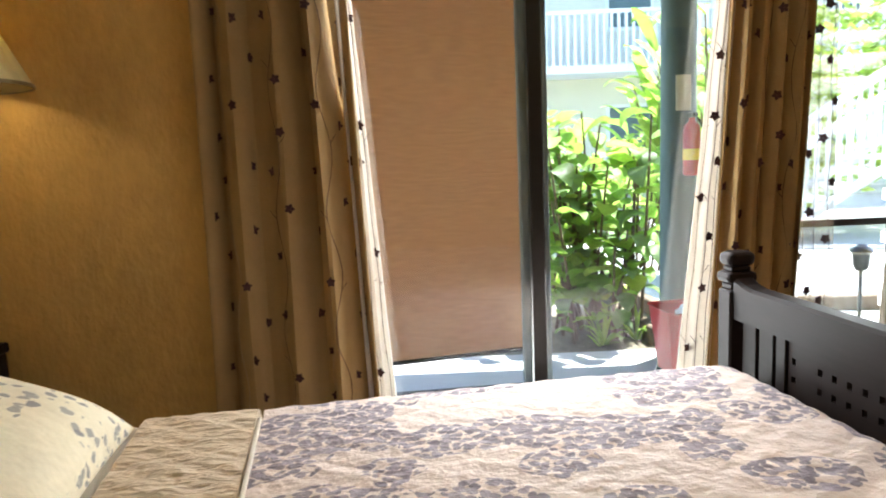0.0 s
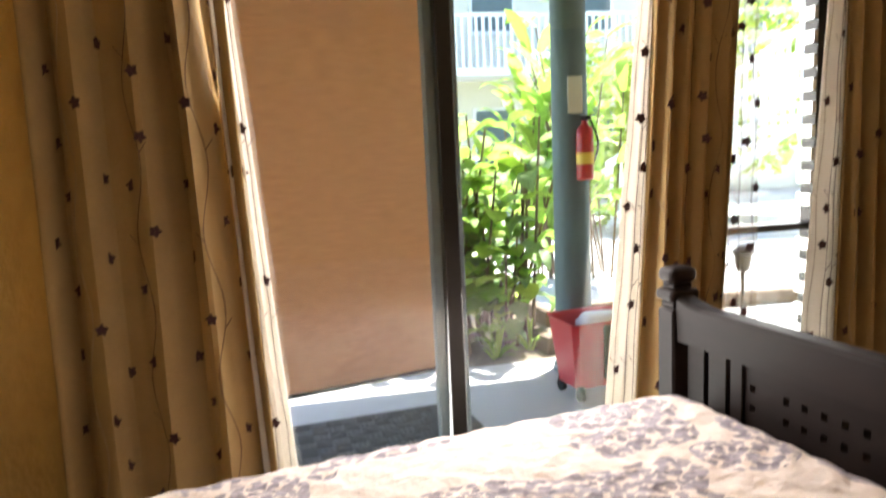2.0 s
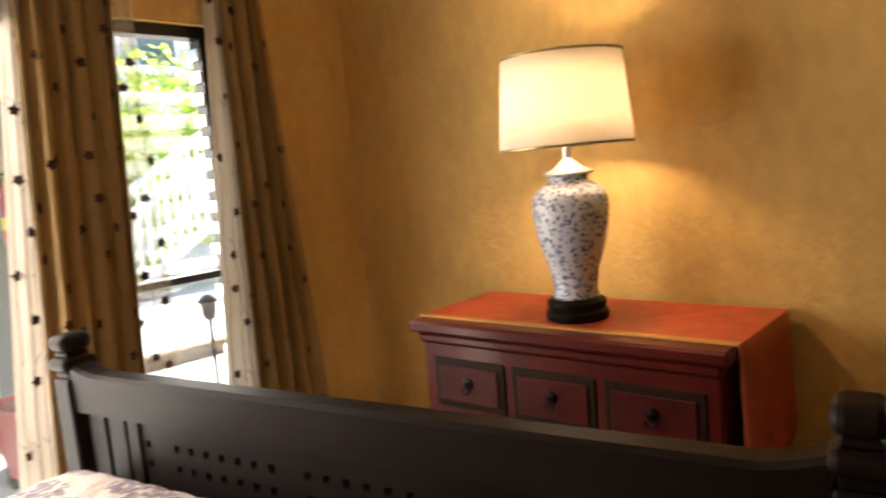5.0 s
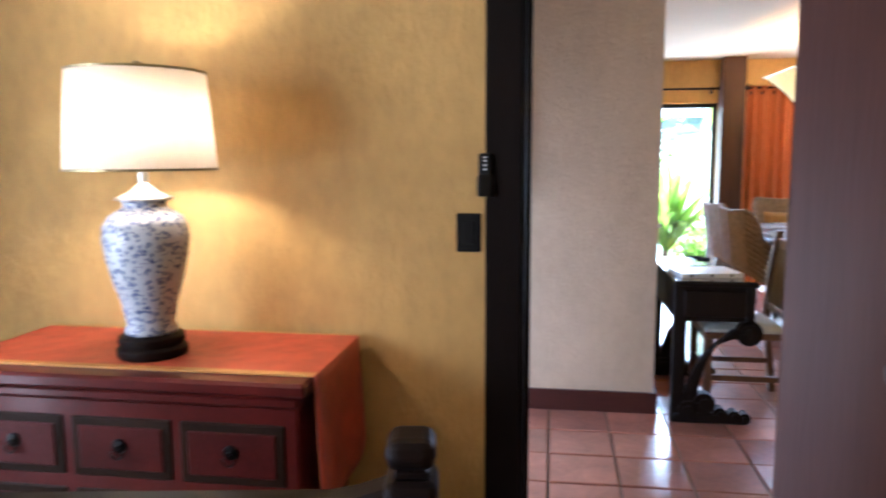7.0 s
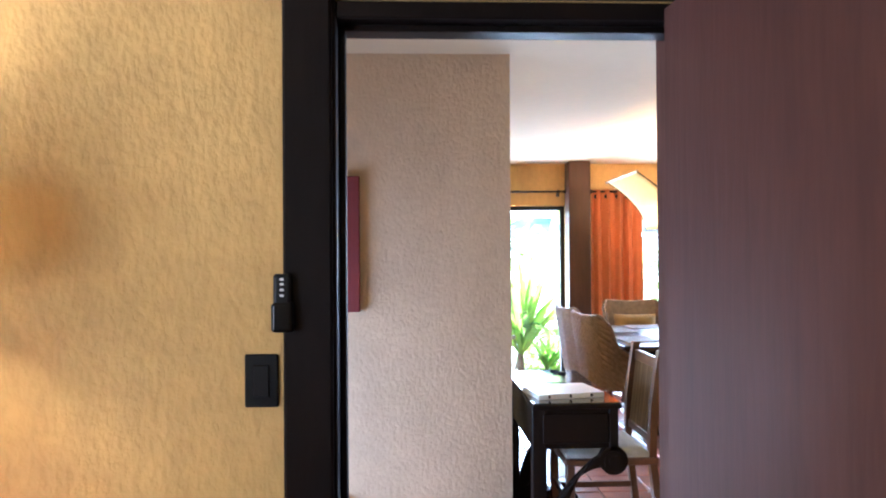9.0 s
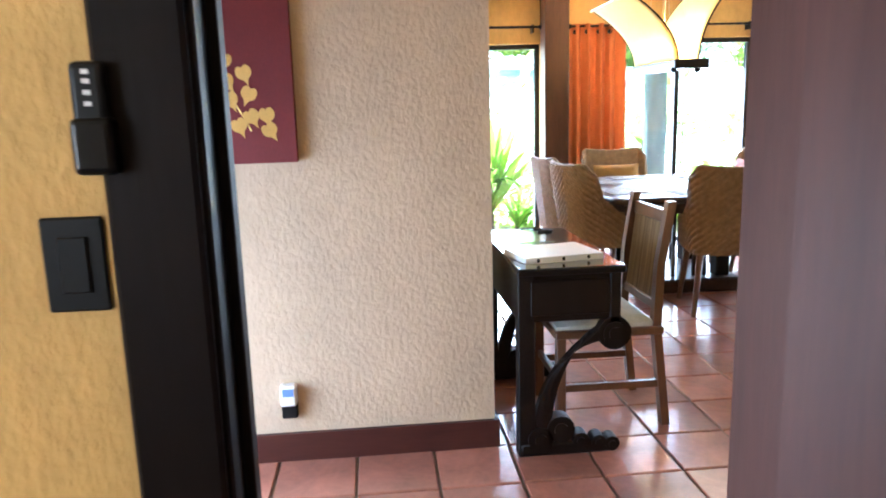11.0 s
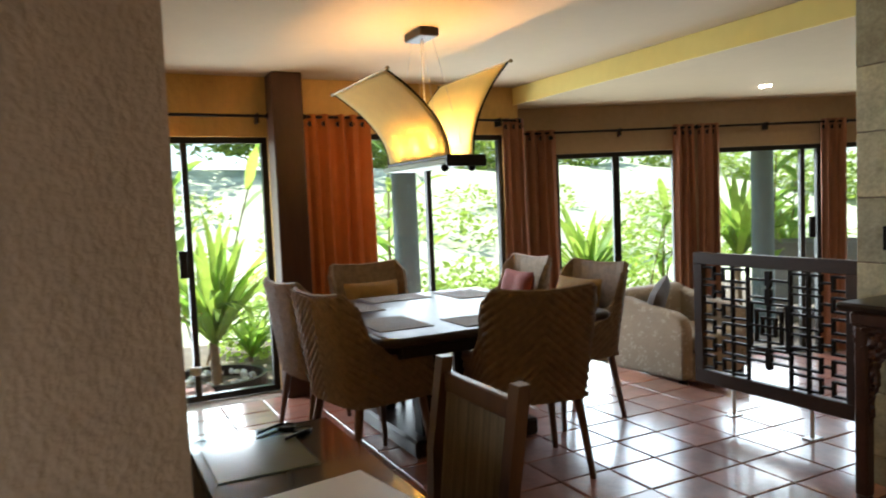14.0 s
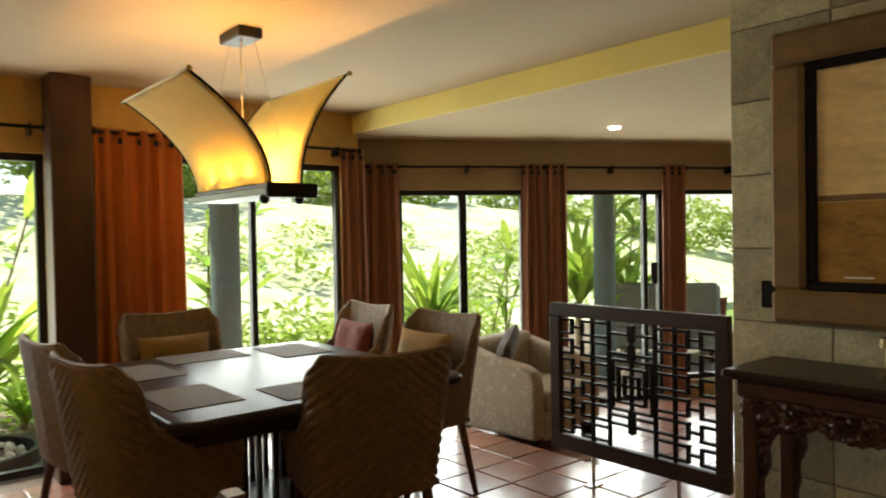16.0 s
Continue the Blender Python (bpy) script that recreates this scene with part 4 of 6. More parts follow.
for z, hx, hy in ((0.07, 0.15, 0.11), (0.42, 0.19, 0.15), (0.43, 0.20, 0.16), (0.42, 0.185, 0.145), (0.09, 0.14, 0.10)):
    rings.append([bm.verts.new((x * hx, y * hy, z)) for x, y in ((-1, -0.8), (-0.85, -1), (0.85, -1), (1, -0.8), (1, 0.8), (0.85, 1), (-0.85, 1), (-1, 0.8))])
for a, b in zip(rings, rings[1:]):
    for k in range(8):
        bm.faces.new((a[k], a[(k + 1) % 8], b[(k + 1) % 8], b[k]))
bm.faces.new(rings[0][::-1]), bm.faces.new(rings[-1])
part("tub", bm, REDP, bk)
bm = bmesh.new(); bm_box(bm, (-0.02, -0.175, 0.12), (0.20, -0.14, 0.40), 0.01); bm_box(bm, (-0.02, -0.18, 0.36), (0.205, -0.12, 0.41), 0.01)
part("wringer", bm, GREYPL, bk, "dark grey plastic wringer")
for sx in (-1, 1):
    for sy in (-1, 1):
        bm = bmesh.new(); bm_tube(bm, (sx * 0.13 - 0.012, sy * 0.10, 0.035), (sx * 0.13 + 0.012, sy * 0.10, 0.035), 0.035, n=14)
        bm_box(bm, (sx * 0.13 - 0.015, sy * 0.10 - 0.015, 0.035), (sx * 0.13 + 0.015, sy * 0.10 + 0.015, 0.085))
        part("caster", bm, BLACKP, bk)
bm = bmesh.new(); padded(bm, (-0.10, -0.08, 0.30), (0.12, 0.08, 0.44), 0.05, 0.0, 12, 10)
tagged(solid("cleaning_rag", bm, RAG, True, pose(1.53, 3.56, -0.01)), "white cleaning rag in the bucket", "rag")
dm = thing("doormat", pose(0.32, 3.12, -0.01, 0, 0, 6), "brown basket-weave rubber mat on the walkway", "doormat")
box_part("backing", (-0.62, -0.42, 0), (0.50, 0.48, 0.008), MATM, dm, 0.003)
bm = bmesh.new()
for i in range(14):
    for j in range(11):
        x0, y0 = -0.60 + i * 0.078, -0.40 + j * 0.079
        for k in range(3):
            if (i + j) % 2:
                bm_box(bm, (x0, y0 + 0.005 + k * 0.025, 0.008), (x0 + 0.072, y0 + 0.022 + k * 0.025, 0.014))
            else:
                bm_box(bm, (x0 + 0.005 + k * 0.025, y0, 0.008), (x0 + 0.022 + k * 0.025, y0 + 0.072, 0.014))
tagged(part("weave_rib", bm, MATM, dm), kind="stuff")
kb = thing("timber_edging", pose(0, 0, 0), "weathered timber edging of the planting bed", "edging")
for a, b in (((1.40, 5.55), (1.56, 4.35)), ((1.66, 6.3), (1.79, 5.02)), ((1.9, 5.2), (4.2, 5.0))):
    bm = bmesh.new()
    d = (Vector((*b, 0)) - Vector((*a, 0)))
    bm_box(bm, (0, -0.045, -0.05), (d.length, 0.045, 0.09), 0.01)
    bmesh.ops.transform(bm, matrix=Matrix.Translation((*a, 0)) @ Matrix.Rotation(math.atan2(d.y, d.x), 4, "Z"), verts=bm.verts)
    part("timber", bm, BARK, kb)
# ---- hall things ----
pc = thing("canvas_picture", pose(4.2, 0.33, 1.485), "deep red canvas painted with golden leaves", "painting")
box_part("canvas", (-0.042, -0.285, -0.315), (0.0, 0.285, 0.315), MAROON, pc, 0.003)


def leaf_shape(bm, n=10, thick=0.006):
    up, dn = [], []
    for k in range(2 * n):
        t = k / (2 * n) * math.tau
        r = 0.5 * (1 - 0.35 * math.sin(t)) * (0.9 + 0.25 * abs(math.cos(t)))
        y, z = r * math.cos(t), r * math.sin(t)
        z += 0.5 * max(0.0, 1 - abs(t - math.pi / 2) / 0.7) ** 1.5 - 0.16 * max(0.0, 1 - abs(t - 1.5 * math.pi) / 0.4) * -1
        up.append(bm.verts.new((-thick, y * 0.9, z)))
        dn.append(bm.verts.new((0, y * 0.9, z)))
    c = bm.verts.new((-thick * 1.8, 0, 0))
    for k in range(2 * n):
        bm.faces.new((up[k], up[(k + 1) % (2 * n)], c))
        bm.faces.new((up[k], dn[k], dn[(k + 1) % (2 * n)], up[(k + 1) % (2 * n)]))


bm = bmesh.new(); leaf_shape(bm, thick=0.05)
GLEAF = mesh_of("gold_leaf", bm, GOLD, True)
rnd = random.Random(4)
for k in range(27):
    t = k / 26
    y = -0.13 + 0.30 * t + (0.04 + 0.075 * (k % 3) / 2) * (-1) ** k
    z = -0.215 + 0.43 * t + 0.03 * math.cos(k * 1.7)
    o = new("gold_leaf", GLEAF)
    o.parent = pc
    o.matrix_basis = pose(-0.0425, y, z, rnd.uniform(140, 220), 0, 0) @ Matrix.Diagonal((0.05, 0.052, 0.054, 1))
bm = bmesh.new()
for k in range(12):
    a, b = k / 12, (k + 1) / 12
    f = lambda t: Vector((-0.043, -0.13 + 0.30 * t, -0.2 + 0.43 * t + 0.03 * math.sin(6 * t)))
    bm_tube(bm, f(a), f(b), 0.003, n=5)
part("branch", bm, GOLD, pc)
so = thing("plug_in_freshener", pose(4.2, 0.135, 0.0), "white plug-in with a blue print on a dark socket", "air freshener")
box_part("socket_plate", (-0.034, -0.026, 0.185), (0, 0.034, 0.245), BLACKP, so, 0.005)
box_part("body", (-0.052, -0.027, 0.24), (0, 0.035, 0.322), WHITEP, so, 0.008)
box_part("print", (-0.0535, -0.017, 0.282), (-0.0518, 0.025, 0.312), BLUEP, so)

# ---- desk ----
dk = thing("writing_desk", pose(0, 0, 0), "black carved desk with scroll legs against the wall", "desk")
X0, X1, Y0, Y1 = 4.06, 4.97, -1.15, -0.735
box_part("desktop", (X0, Y0, 0.725), (X1, Y1, 0.75), DARK, dk, 0.005)
box_part("apron", (X0 + 0.03, Y0 + 0.02, 0.54), (X1 - 0.03, Y1 - 0.01, 0.725), DARK, dk, 0.004)
box_part("end_panel", (X0 + 0.018, Y0 + 0.055, 0.565), (X0 + 0.031, Y1 - 0.05, 0.705), DARK, dk, 0.006)
for k in range(2):
    d = box_part("drawer", (X0 + 0.06 + 0.41 * k, Y0 + 0.008, 0.56), (X0 + 0.44 + 0.41 * k, Y0 + 0.03, 0.71), DARK, dk, 0.005)
    bm = bmesh.new(); bm_tube(bm, (X0 + 0.25 + 0.41 * k, Y0 - 0.012, 0.635), (X0 + 0.25 + 0.41 * k, Y0 + 0.01, 0.635), 0.012)
    part("drawer_knob", bm, BLACKM, d)
for x in (X0 + 0.02, X1 - 0.065):
    box_part("post_leg", (x, Y1 - 0.07, 0.0), (x + 0.06, Y1 - 0.005, 0.725), DARK, dk, 0.004)
    box_part("front_stile", (x, Y0 + 0.012, 0.50), (x + 0.045, Y0 + 0.055, 0.725), DARK, dk, 0.004)
    bm = bmesh.new()
    pts = []
    for k in range(25):
        t = k / 24
        y = Y1 - 0.10 - 0.27 * (1 - math.cos(t * math.pi / 2))
        z = 0.08 + 0.41 * math.sin(t * math.pi / 2)
        pts.append((y, z))
    prev = None
    for k, (y, z) in enumerate(pts):
        w = 0.048 + 0.016 * math.sin(k / 24 * math.pi)
        ring_ = [bm.verts.new((x + dx, y + dy * w, z + dz * w)) for dx, dy, dz in ((0.004, -0.7, 0.7), (0.041, -0.7, 0.7), (0.048, 0, 0), (0.041, 0.7, -0.7), (0.004, 0.7, -0.7), (-0.003, 0, 0))]
        if prev:
            for q in range(6):
                bm.faces.new((prev[q], prev[(q + 1) % 6], ring_[(q + 1) % 6], ring_[q]))
        prev = ring_
    cy, cz = pts[-1][0] - 0.01, pts[-1][1] - 0.005
    for r, w in ((0.066, 0.0), (0.046, 0.006), (0.025, 0.012)):
        bm_tube(bm, (x - w, cy, cz), (x + 0.045 + w, cy, cz), r, n=20)
    part("scroll_leg", bm, DARK, dk, "carved scroll leg", True)
    bm = bmesh.new()
    for (y, z, r) in ((Y1 - 0.17, 0.108, 0.055), (Y1 - 0.09, 0.07, 0.05), (Y1 - 0.25, 0.055, 0.034), (Y1 - 0.32, 0.045, 0.03), (Y1 - 0.375, 0.035, 0.03)):
        bm_tube(bm, (x - 0.008, y, z), (x + 0.053, y, z), r, n=16)
        bm_tube(bm, (x - 0.014, y, z), (x + 0.059, y, z), r * 0.5, n=12)
    bm_box(bm, (x - 0.006, Y1 - 0.39, 0), (x + 0.051, Y1 - 0.01, 0.055), 0.010)
    part("carved_foot", bm, DARK, dk, "carved scroll foot", True)
gp = box_part("glass_top", (X0 + 0.006, Y0 + 0.006, 0.7505), (X1 - 0.006, Y1 - 0.006, 0.7545), DARK, dk, 0.001)
gp.data.materials[0] = mat("dark_glass_sheet", (0.03, 0.04, 0.035), 0.06, vary=0.1, coat=1.0)
bd = thing("ring_binder", pose(4.275, -0.915, 0.755, 0, 0, 10) @ Matrix.Diagonal((0.95, 1.05, 1.3, 1)), "white ring binder lying on the desk", "binder")
box_part("cover", (-0.12, -0.16, 0.0), (0.14, 0.15, 0.003), WHITEP, bd, 0.001)
box_part("page", (-0.119, -0.157, 0.003), (0.137, 0.148, 0.015), PAPER, bd, 0.002)
box_part("cover", (-0.12, -0.16, 0.015), (0.14, 0.15, 0.019), WHITEP, bd, 0.001)
box_part("spine", (-0.123, -0.16, 0.0), (-0.119, 0.15, 0.019), WHITEP, bd, 0.001)
for k in range(3):
    bm = bmesh.new(); bm_tube(bm, (-0.126, -0.1 + 0.1 * k, 0.010), (-0.119, -0.1 + 0.1 * k, 0.010), 0.006, n=10)
    part("rivet", bm, BLACKM, bd)
bm = bmesh.new(); bm_box(bm, (4.59, -1.01, 0.755), (4.86, -0.765, 0.758))
tagged(solid("desk_paper", bm, GREYPAPER), "pale sheet of paper lying on the desk", "paper")
gl = thing("spectacles", pose(4.90, -1.03, 0.755, 0, 0, 30), "dark folded spectacles on the desk", "glasses")
for sx in (-1, 1):
    bm = bmesh.new(); bm_lathe(bm, [(0.024, 0), (0.026, 0.004), (0.024, 0.008), (0.021, 0.004)], 18, (sx * 0.032, 0, 0))
    part("rim", bm, BLACKP, gl)
    box_part("temple_arm", (sx * 0.055 - 0.003, 0.0, 0.004), (sx * 0.055 + 0.003, 0.09, 0.012), BLACKP, gl)
box_part("bridge", (-0.010, -0.003, 0.002), (0.010, 0.003, 0.008), BLACKP, gl)
wb = thing("water_bottle", pose(4.93, -0.775, 0.7545), "clear plastic water bottle with a white cap", "bottle")
bm = bmesh.new(); bm_lathe(bm, [(0.028, 0), (0.031, 0.01), (0.031, 0.13), (0.024, 0.16), (0.013, 0.18), (0.013, 0.19)], 20)
part("body", bm, GLASS, wb, "", True)
bm = bmesh.new(); bm_tube(bm, (0, 0, 0.19), (0, 0, 0.21), 0.015, n=16)
part("cap", bm, WHITEP, wb)

# desk chair: back towards the south, seat under the desk
dc = thing("desk_chair", pose(4.49, -1.38, 0), "brown wooden chair with a reed-slatted back at the desk", "chair")
for x in (-0.215, 0.175):
    bm = bmesh.new()
    rows = [(0, -0.05), (0.44, 0.0), (0.70, -0.01), (0.955, -0.05)]
    prev = None
    for z, y in rows:
        r_ = [bm.verts.new((x + dx, y + dy, z)) for dx, dy in ((0, 0), (0.042, 0), (0.042, 0.034), (0, 0.034))]
        if prev:
            for q in range(4):
                bm.faces.new((prev[q], prev[(q + 1) % 4], r_[(q + 1) % 4], r_[q]))
        else:
            bm.faces.new(r_[::-1])
        prev = r_
    bm.faces.new(prev)
    part("back_post", bm, LEGW, dc)
    box_part("front_leg", (x, 0.40, 0), (x + 0.04, 0.44, 0.43), LEGW, dc, 0.004)
    box_part("side_stretcher", (x + 0.01, 0.0, 0.17), (x + 0.032, 0.40, 0.20), LEGW, dc)
box_part("top_rail", (-0.175, -0.045, 0.86), (0.175, -0.018, 0.915), LEGW, dc, 0.004)
box_part("low_rail", (-0.175, -0.005, 0.50), (0.175, 0.022, 0.54), LEGW, dc, 0.004)
box_part("front_stretcher", (-0.175, 0.41, 0.20), (0.175, 0.43, 0.23), LEGW, dc)
box_part("seat_frame", (-0.225, -0.01, 0.405), (0.225, 0.45, 0.44), LEGW, dc, 0.006)
for k in range(26):
    x = -0.170 + 0.340 * k / 25
    bm = bmesh.new(); bm_tube(bm, (x, 0.008, 0.535), (x, -0.030, 0.87), 0.006, n=6)
    part("reed_slat", bm, REED, dc)
bm = bmesh.new(); padded(bm, (-0.205, 0.02, 0.44), (0.205, 0.44, 0.475), 0.02, 0.012, 14, 14)
part("seat_pad", bm, SEATC, dc, "pale floral seat pad", True)

# ---- dining table ----
tb = thing("dining_table", pose(6.78, -2.46, 0), "large dark square wooden dining table with rounded corners", "table")
hx, hy, rr = 0.79, 0.695, 0.10
bm = bmesh.new()


def rounded(z, inset):
    out = []
    for sx, sy, a0 in ((1, 1, 0), (-1, 1, 90), (-1, -1, 180), (1, -1, 270)):
        for k in range(9):
            a = radians(a0 + 90 * k / 8)
            out.append(bm.verts.new((sx * (hx - rr) + (rr - inset) * math.cos(a), sy * (hy - rr) + (rr - inset) * math.sin(a), z)))
    return out


prof = [(0.700, 0.03), (0.703, 0.012), (0.712, 0.002), (0.728, 0.0), (0.740, 0.003), (0.748, 0.012), (0.750, 0.022)]
loops = [rounded(z, i) for z, i in prof]
for a, b in zip(loops, loops[1:]):
    for k in range(36):
        bm.faces.new((a[k], a[(k + 1) % 36], b[(k + 1) % 36], b[k]))
bm.faces.new(loops[0][::-1]), bm.faces.new(loops[-1])
part("tabletop", bm, TABLEW, tb, "", True)
for lo_, hi_ in (((-0.66, -0.58, 0.62), (0.66, -0.555, 0.70)), ((-0.66, 0.555, 0.62), (0.66, 0.58, 0.70)), ((-0.66, -0.555, 0.62), (-0.635, 0.555, 0.70)), ((0.635, -0.555, 0.62), (0.66, 0.555, 0.70))):
    box_part("apron", lo_, hi_, TABLEW, tb, 0.004)
for sx in (-1, 1):
    for sy in (-1, 1):
        box_part("pedestal_post", (sx * 0.30 - 0.05, sy * 0.28 - 0.05, 0.10), (sx * 0.30 + 0.05, sy * 0.28 + 0.05, 0.70), DARK, tb, 0.006)
    for k in range(5):
        y = -0.16 + 0.08 * k
        box_part("pedestal_slat", (sx * 0.30 - 0.012, y - 0.012, 0.10), (sx * 0.30 + 0.012, y + 0.012, 0.70), TABLEW, tb)
box_part("base_plinth", (-0.42, -0.40, 0.0), (0.42, 0.40, 0.10), TABLEW, tb, 0.015)
for x, y, a in ((6.43, -1.975, 0), (7.13, -1.985, 3), (6.22, -2.455, 90), (6.53, -2.885, 0), (7.23, -2.875, -2), (7.39, -2.405, 90)):
    p = thing("placemat", pose(x, y, 0.7505, 0, 0, a), "dark woven placemat on the dining table", "placemat", "placemats")
    box_part("mat_body", (-0.215, -0.15, 0), (0.215, 0.15, 0.004), PLACEMAT, p, 0.001)


# ---- wicker dining chairs ----
def chair_rib(u, z):
    s = (z + 0.8 * abs(u)) / 0.0435
    return 0.0110 * abs(math.sin(s * math.pi)) ** 0.7 + 0.0015 * math.sin(z * 520) * math.sin(u * 260)


def wicker_chair():
    """Front towards +y; the origin is on the floor under the middle of the back."""
    c = thing("dining_chair", pose(0, 0, 0), "brown woven wicker dining chair with curved arms", "chair", "dining chairs")
    plan = [(0.275, 0.46), (0.280, 0.34), (0.283, 0.22), (0.280, 0.12), (0.268, 0.055), (0.235, 0.018), (0.16, 0.004), (0.0, 0.0)]
    tops = [0.59, 0.60, 0.63, 0.71, 0.91, 0.965, 0.955, 0.945]
    full = [(x, y, t) for (x, y), t in zip(plan, tops)] + [(-x, y, t) for (x, y), t in list(zip(plan, tops))[-2::-1]]
    lens = [0.0]
    for a, b in zip(full, full[1:]):
        lens.append(lens[-1] + math.hypot(a[0] - b[0], a[1] - b[1]))
    total = lens[-1]

    def along(u):
        d = u * total
        for k in range(len(full) - 1):
            if d <= lens[k + 1] + 1e-9:
                f = (d - lens[k]) / (lens[k + 1] - lens[k])
                f2 = f * f * (3 - 2 * f) if abs(full[k][2] - full[k + 1][2]) > 0.03 else f
                return [full[k][i] + (full[k + 1][i] - full[k][i]) * (f2 if i == 2 else f) for i in range(3)]
        return list(full[-1])

    nu, nv = 170, 100
    bm = bmesh.new()

    def shell(off):
        rows = []
        for j in range(nv + 1):
            row = []
            for i in range(nu + 1):
                u = i / nu
                x, y, t = along(u)
                x2, y2, _ = along(min(1, u + 0.01))
                x1, y1, _ = along(max(0, u - 0.01))
                nx_, ny_ = -(y2 - y1), (x2 - x1)
                L = math.hypot(nx_, ny_) or 1
                nx_, ny_ = nx_ / L, ny_ / L
                z = 0.40 + (t - 0.40) * j / nv
                k = (z - 0.40) / 0.55
                wx = 0.86 + 0.19 * min(1, k * 1.1)
                d = off + (chair_rib((u - 0.5) * total, z) if off > 0 else 0)
                yy = y - 0.075 * k * max(0, 1 - y / 0.3)
                row.append(bm.verts.new((x * wx + nx_ * d, yy + ny_ * d, z)))
            rows.append(row)
        for a, b in zip(rows, rows[1:]):
            for q in range(nu):
                bm.faces.new((a[q], a[q + 1], b[q + 1], b[q]))
        return rows

    o, i_ = shell(0.012), shell(-0.012)
    for q in range(nu):
        bm.faces.new((o[nv][q], o[nv][q + 1], i_[nv][q + 1], i_[nv][q]))
        bm.faces.new((o[0][q], o[0][q + 1], i_[0][q + 1], i_[0][q]))
    for e in (0, nu):
        for j in range(nv):
            bm.faces.new((o[j][e], o[j + 1][e], i_[j + 1][e], i_[j][e]))
    part("woven_shell", bm, WICKER, c, "", True)
    bm = bmesh.new()
    for k in range(120):
        a, b = along(k / 120), along((k + 1) / 120)
        f = lambda p: Vector((p[0] * (0.86 + 0.19 * min(1, (p[2] - 0.40) / 0.55 * 1.1)), p[1] - 0.075 * ((p[2] - 0.40) / 0.55) * max(0, 1 - p[1] / 0.3), p[2] + 0.003))
        bm_tube(bm, f(a), f(b), 0.0135, n=6)
    part("braided_edge", bm, WICKER, c, "", True)
    bm = bmesh.new(); padded(bm, (-0.25, 0.02, 0.40), (0.25, 0.47, 0.455), 0.03, 0.01, 16, 14)
    part("seat", bm, WICKER, c, "", True)
    for sx in (-1, 1):
        for y, dy in ((0.05, -0.07), (0.42, 0.04)):
            bm = bmesh.new()
            bm_tube(bm, (sx * 0.20, y, 0.42), (sx * 0.245, y + dy, 0), 0.024, 0.015, 10)
            part("leg", bm, LEGW, c, "", True)
    return c


first = wicker_chair()
first.matrix_basis = pose(6.37, -1.60, 0, 0, 0, 190)
spots = [(7.08, -1.60, 186), (5.73, -2.46, -103), (6.58, -3.46, 2), (7.36, -3.46, -3), (7.84, -2.38, 90)]
for x, y, a in spots:
    copy_thing(first, pose(x, y, 0, 0, 0, a))
for (x, y, a), m_, lab in (((6.62, -3.35, 3), CUSH_Y, "mustard cushion leaning in a wicker chair"), ((7.34, -3.35, -4), CUSH_R, "rust red cushion leaning in a wicker chair"), ((7.73, -2.38, 90), CUSH_Y, "olive brown cushion leaning in a wicker chair")):
    bm = bmesh.new(); cushion_mesh(bm, 0.42, 0.40 if m_ != CUSH_Y or y < -3 else 0.34, 0.12, 16, 0.25 if m_ == CUSH_R else 0.0)
    tagged(solid("seat_cushion", bm, m_, True, pose(x, y, 0.675, 12, 0, a)), lab, "cushion", "chair cushions")

# ---- pendant lamp ----
pl = thing("pendant_lamp", pose(6.57, -2.30, 0), "lit pendant with two curved parchment sails", "pendant lamp")
cz = CEIL_Z
bm = bmesh.new(); bm_box(bm, (-0.02, -0.10, cz - 0.05), (0.20, 0.02, cz), 0.006)
part("canopy", bm, FRAME, pl)
box_part("frame_bar", (-0.43, -0.11, 1.585), (0.42, 0.10, 1.615), GREENW, pl, 0.004)
box_part("frame_bar", (-0.40, -0.09, 1.615), (0.39, 0.08, 1.635), FRAME, pl, 0.004)
box_part("end_block", (-0.452, -0.125, 1.572), (-0.431, 0.108, 1.632), FRAME, pl, 0.004, "dark metal end block")
for y in (-0.085, 0.075):
    for x in (-0.36,):
        bm = bmesh.new(); bmesh.ops.create_uvsphere(bm, u_segments=14, v_segments=8, radius=0.022, matrix=Matrix.Translation((x, y, 1.57)))
        part("ball_foot", bm, BLACKM, pl, "", True)


def sail(y0, y1, ztop):
    def at(u, v):
        k = v ** 1.9
        return Vector((0.40 - 0.80 * u, y0 + (y1 - y0) * k, 1.63 + (ztop - 1.63) * (v - 0.06 * v * v)))
    return at


for y0, y1, zt in ((0.065, 0.40, 2.08), (-0.075, -0.31, 2.155)):
    fn = sail(y0, y1, zt)
    sheet_part("sail", fn, 12, 24, SHADE_Y, pl, 0.002, "curved parchment sail")
    for u in (0.0, 1.0):
        bm = bmesh.new()
        for k in range(24):
            bm_tube(bm, fn(u, k / 24), fn(u, (k + 1) / 24), 0.006, n=8)
        part("rib", bm, BLACKM, pl)
    bm = bmesh.new(); bm_tube(bm, fn(-0.03, 1), fn(1.03, 1), 0.006, n=8)
    for u in (-0.03, 1.03):
        bmesh.ops.create_uvsphere(bm, u_segments=10, v_segments=6, radius=0.012, matrix=Matrix.Translation(fn(u, 1)))
    part("top_rod", bm, BRASS, pl)
for x, y in ((-0.30, -0.08), (-0.30, 0.07), (0.30, -0.08), (0.30, 0.07)):
    bm = bmesh.new(); bm_tube(bm, (0.09 + x * 0.25, -0.04 + y * 0.4, cz - 0.05), (x, y, 1.63), 0.0014, n=5)
    part("cable", bm, STEEL, pl)
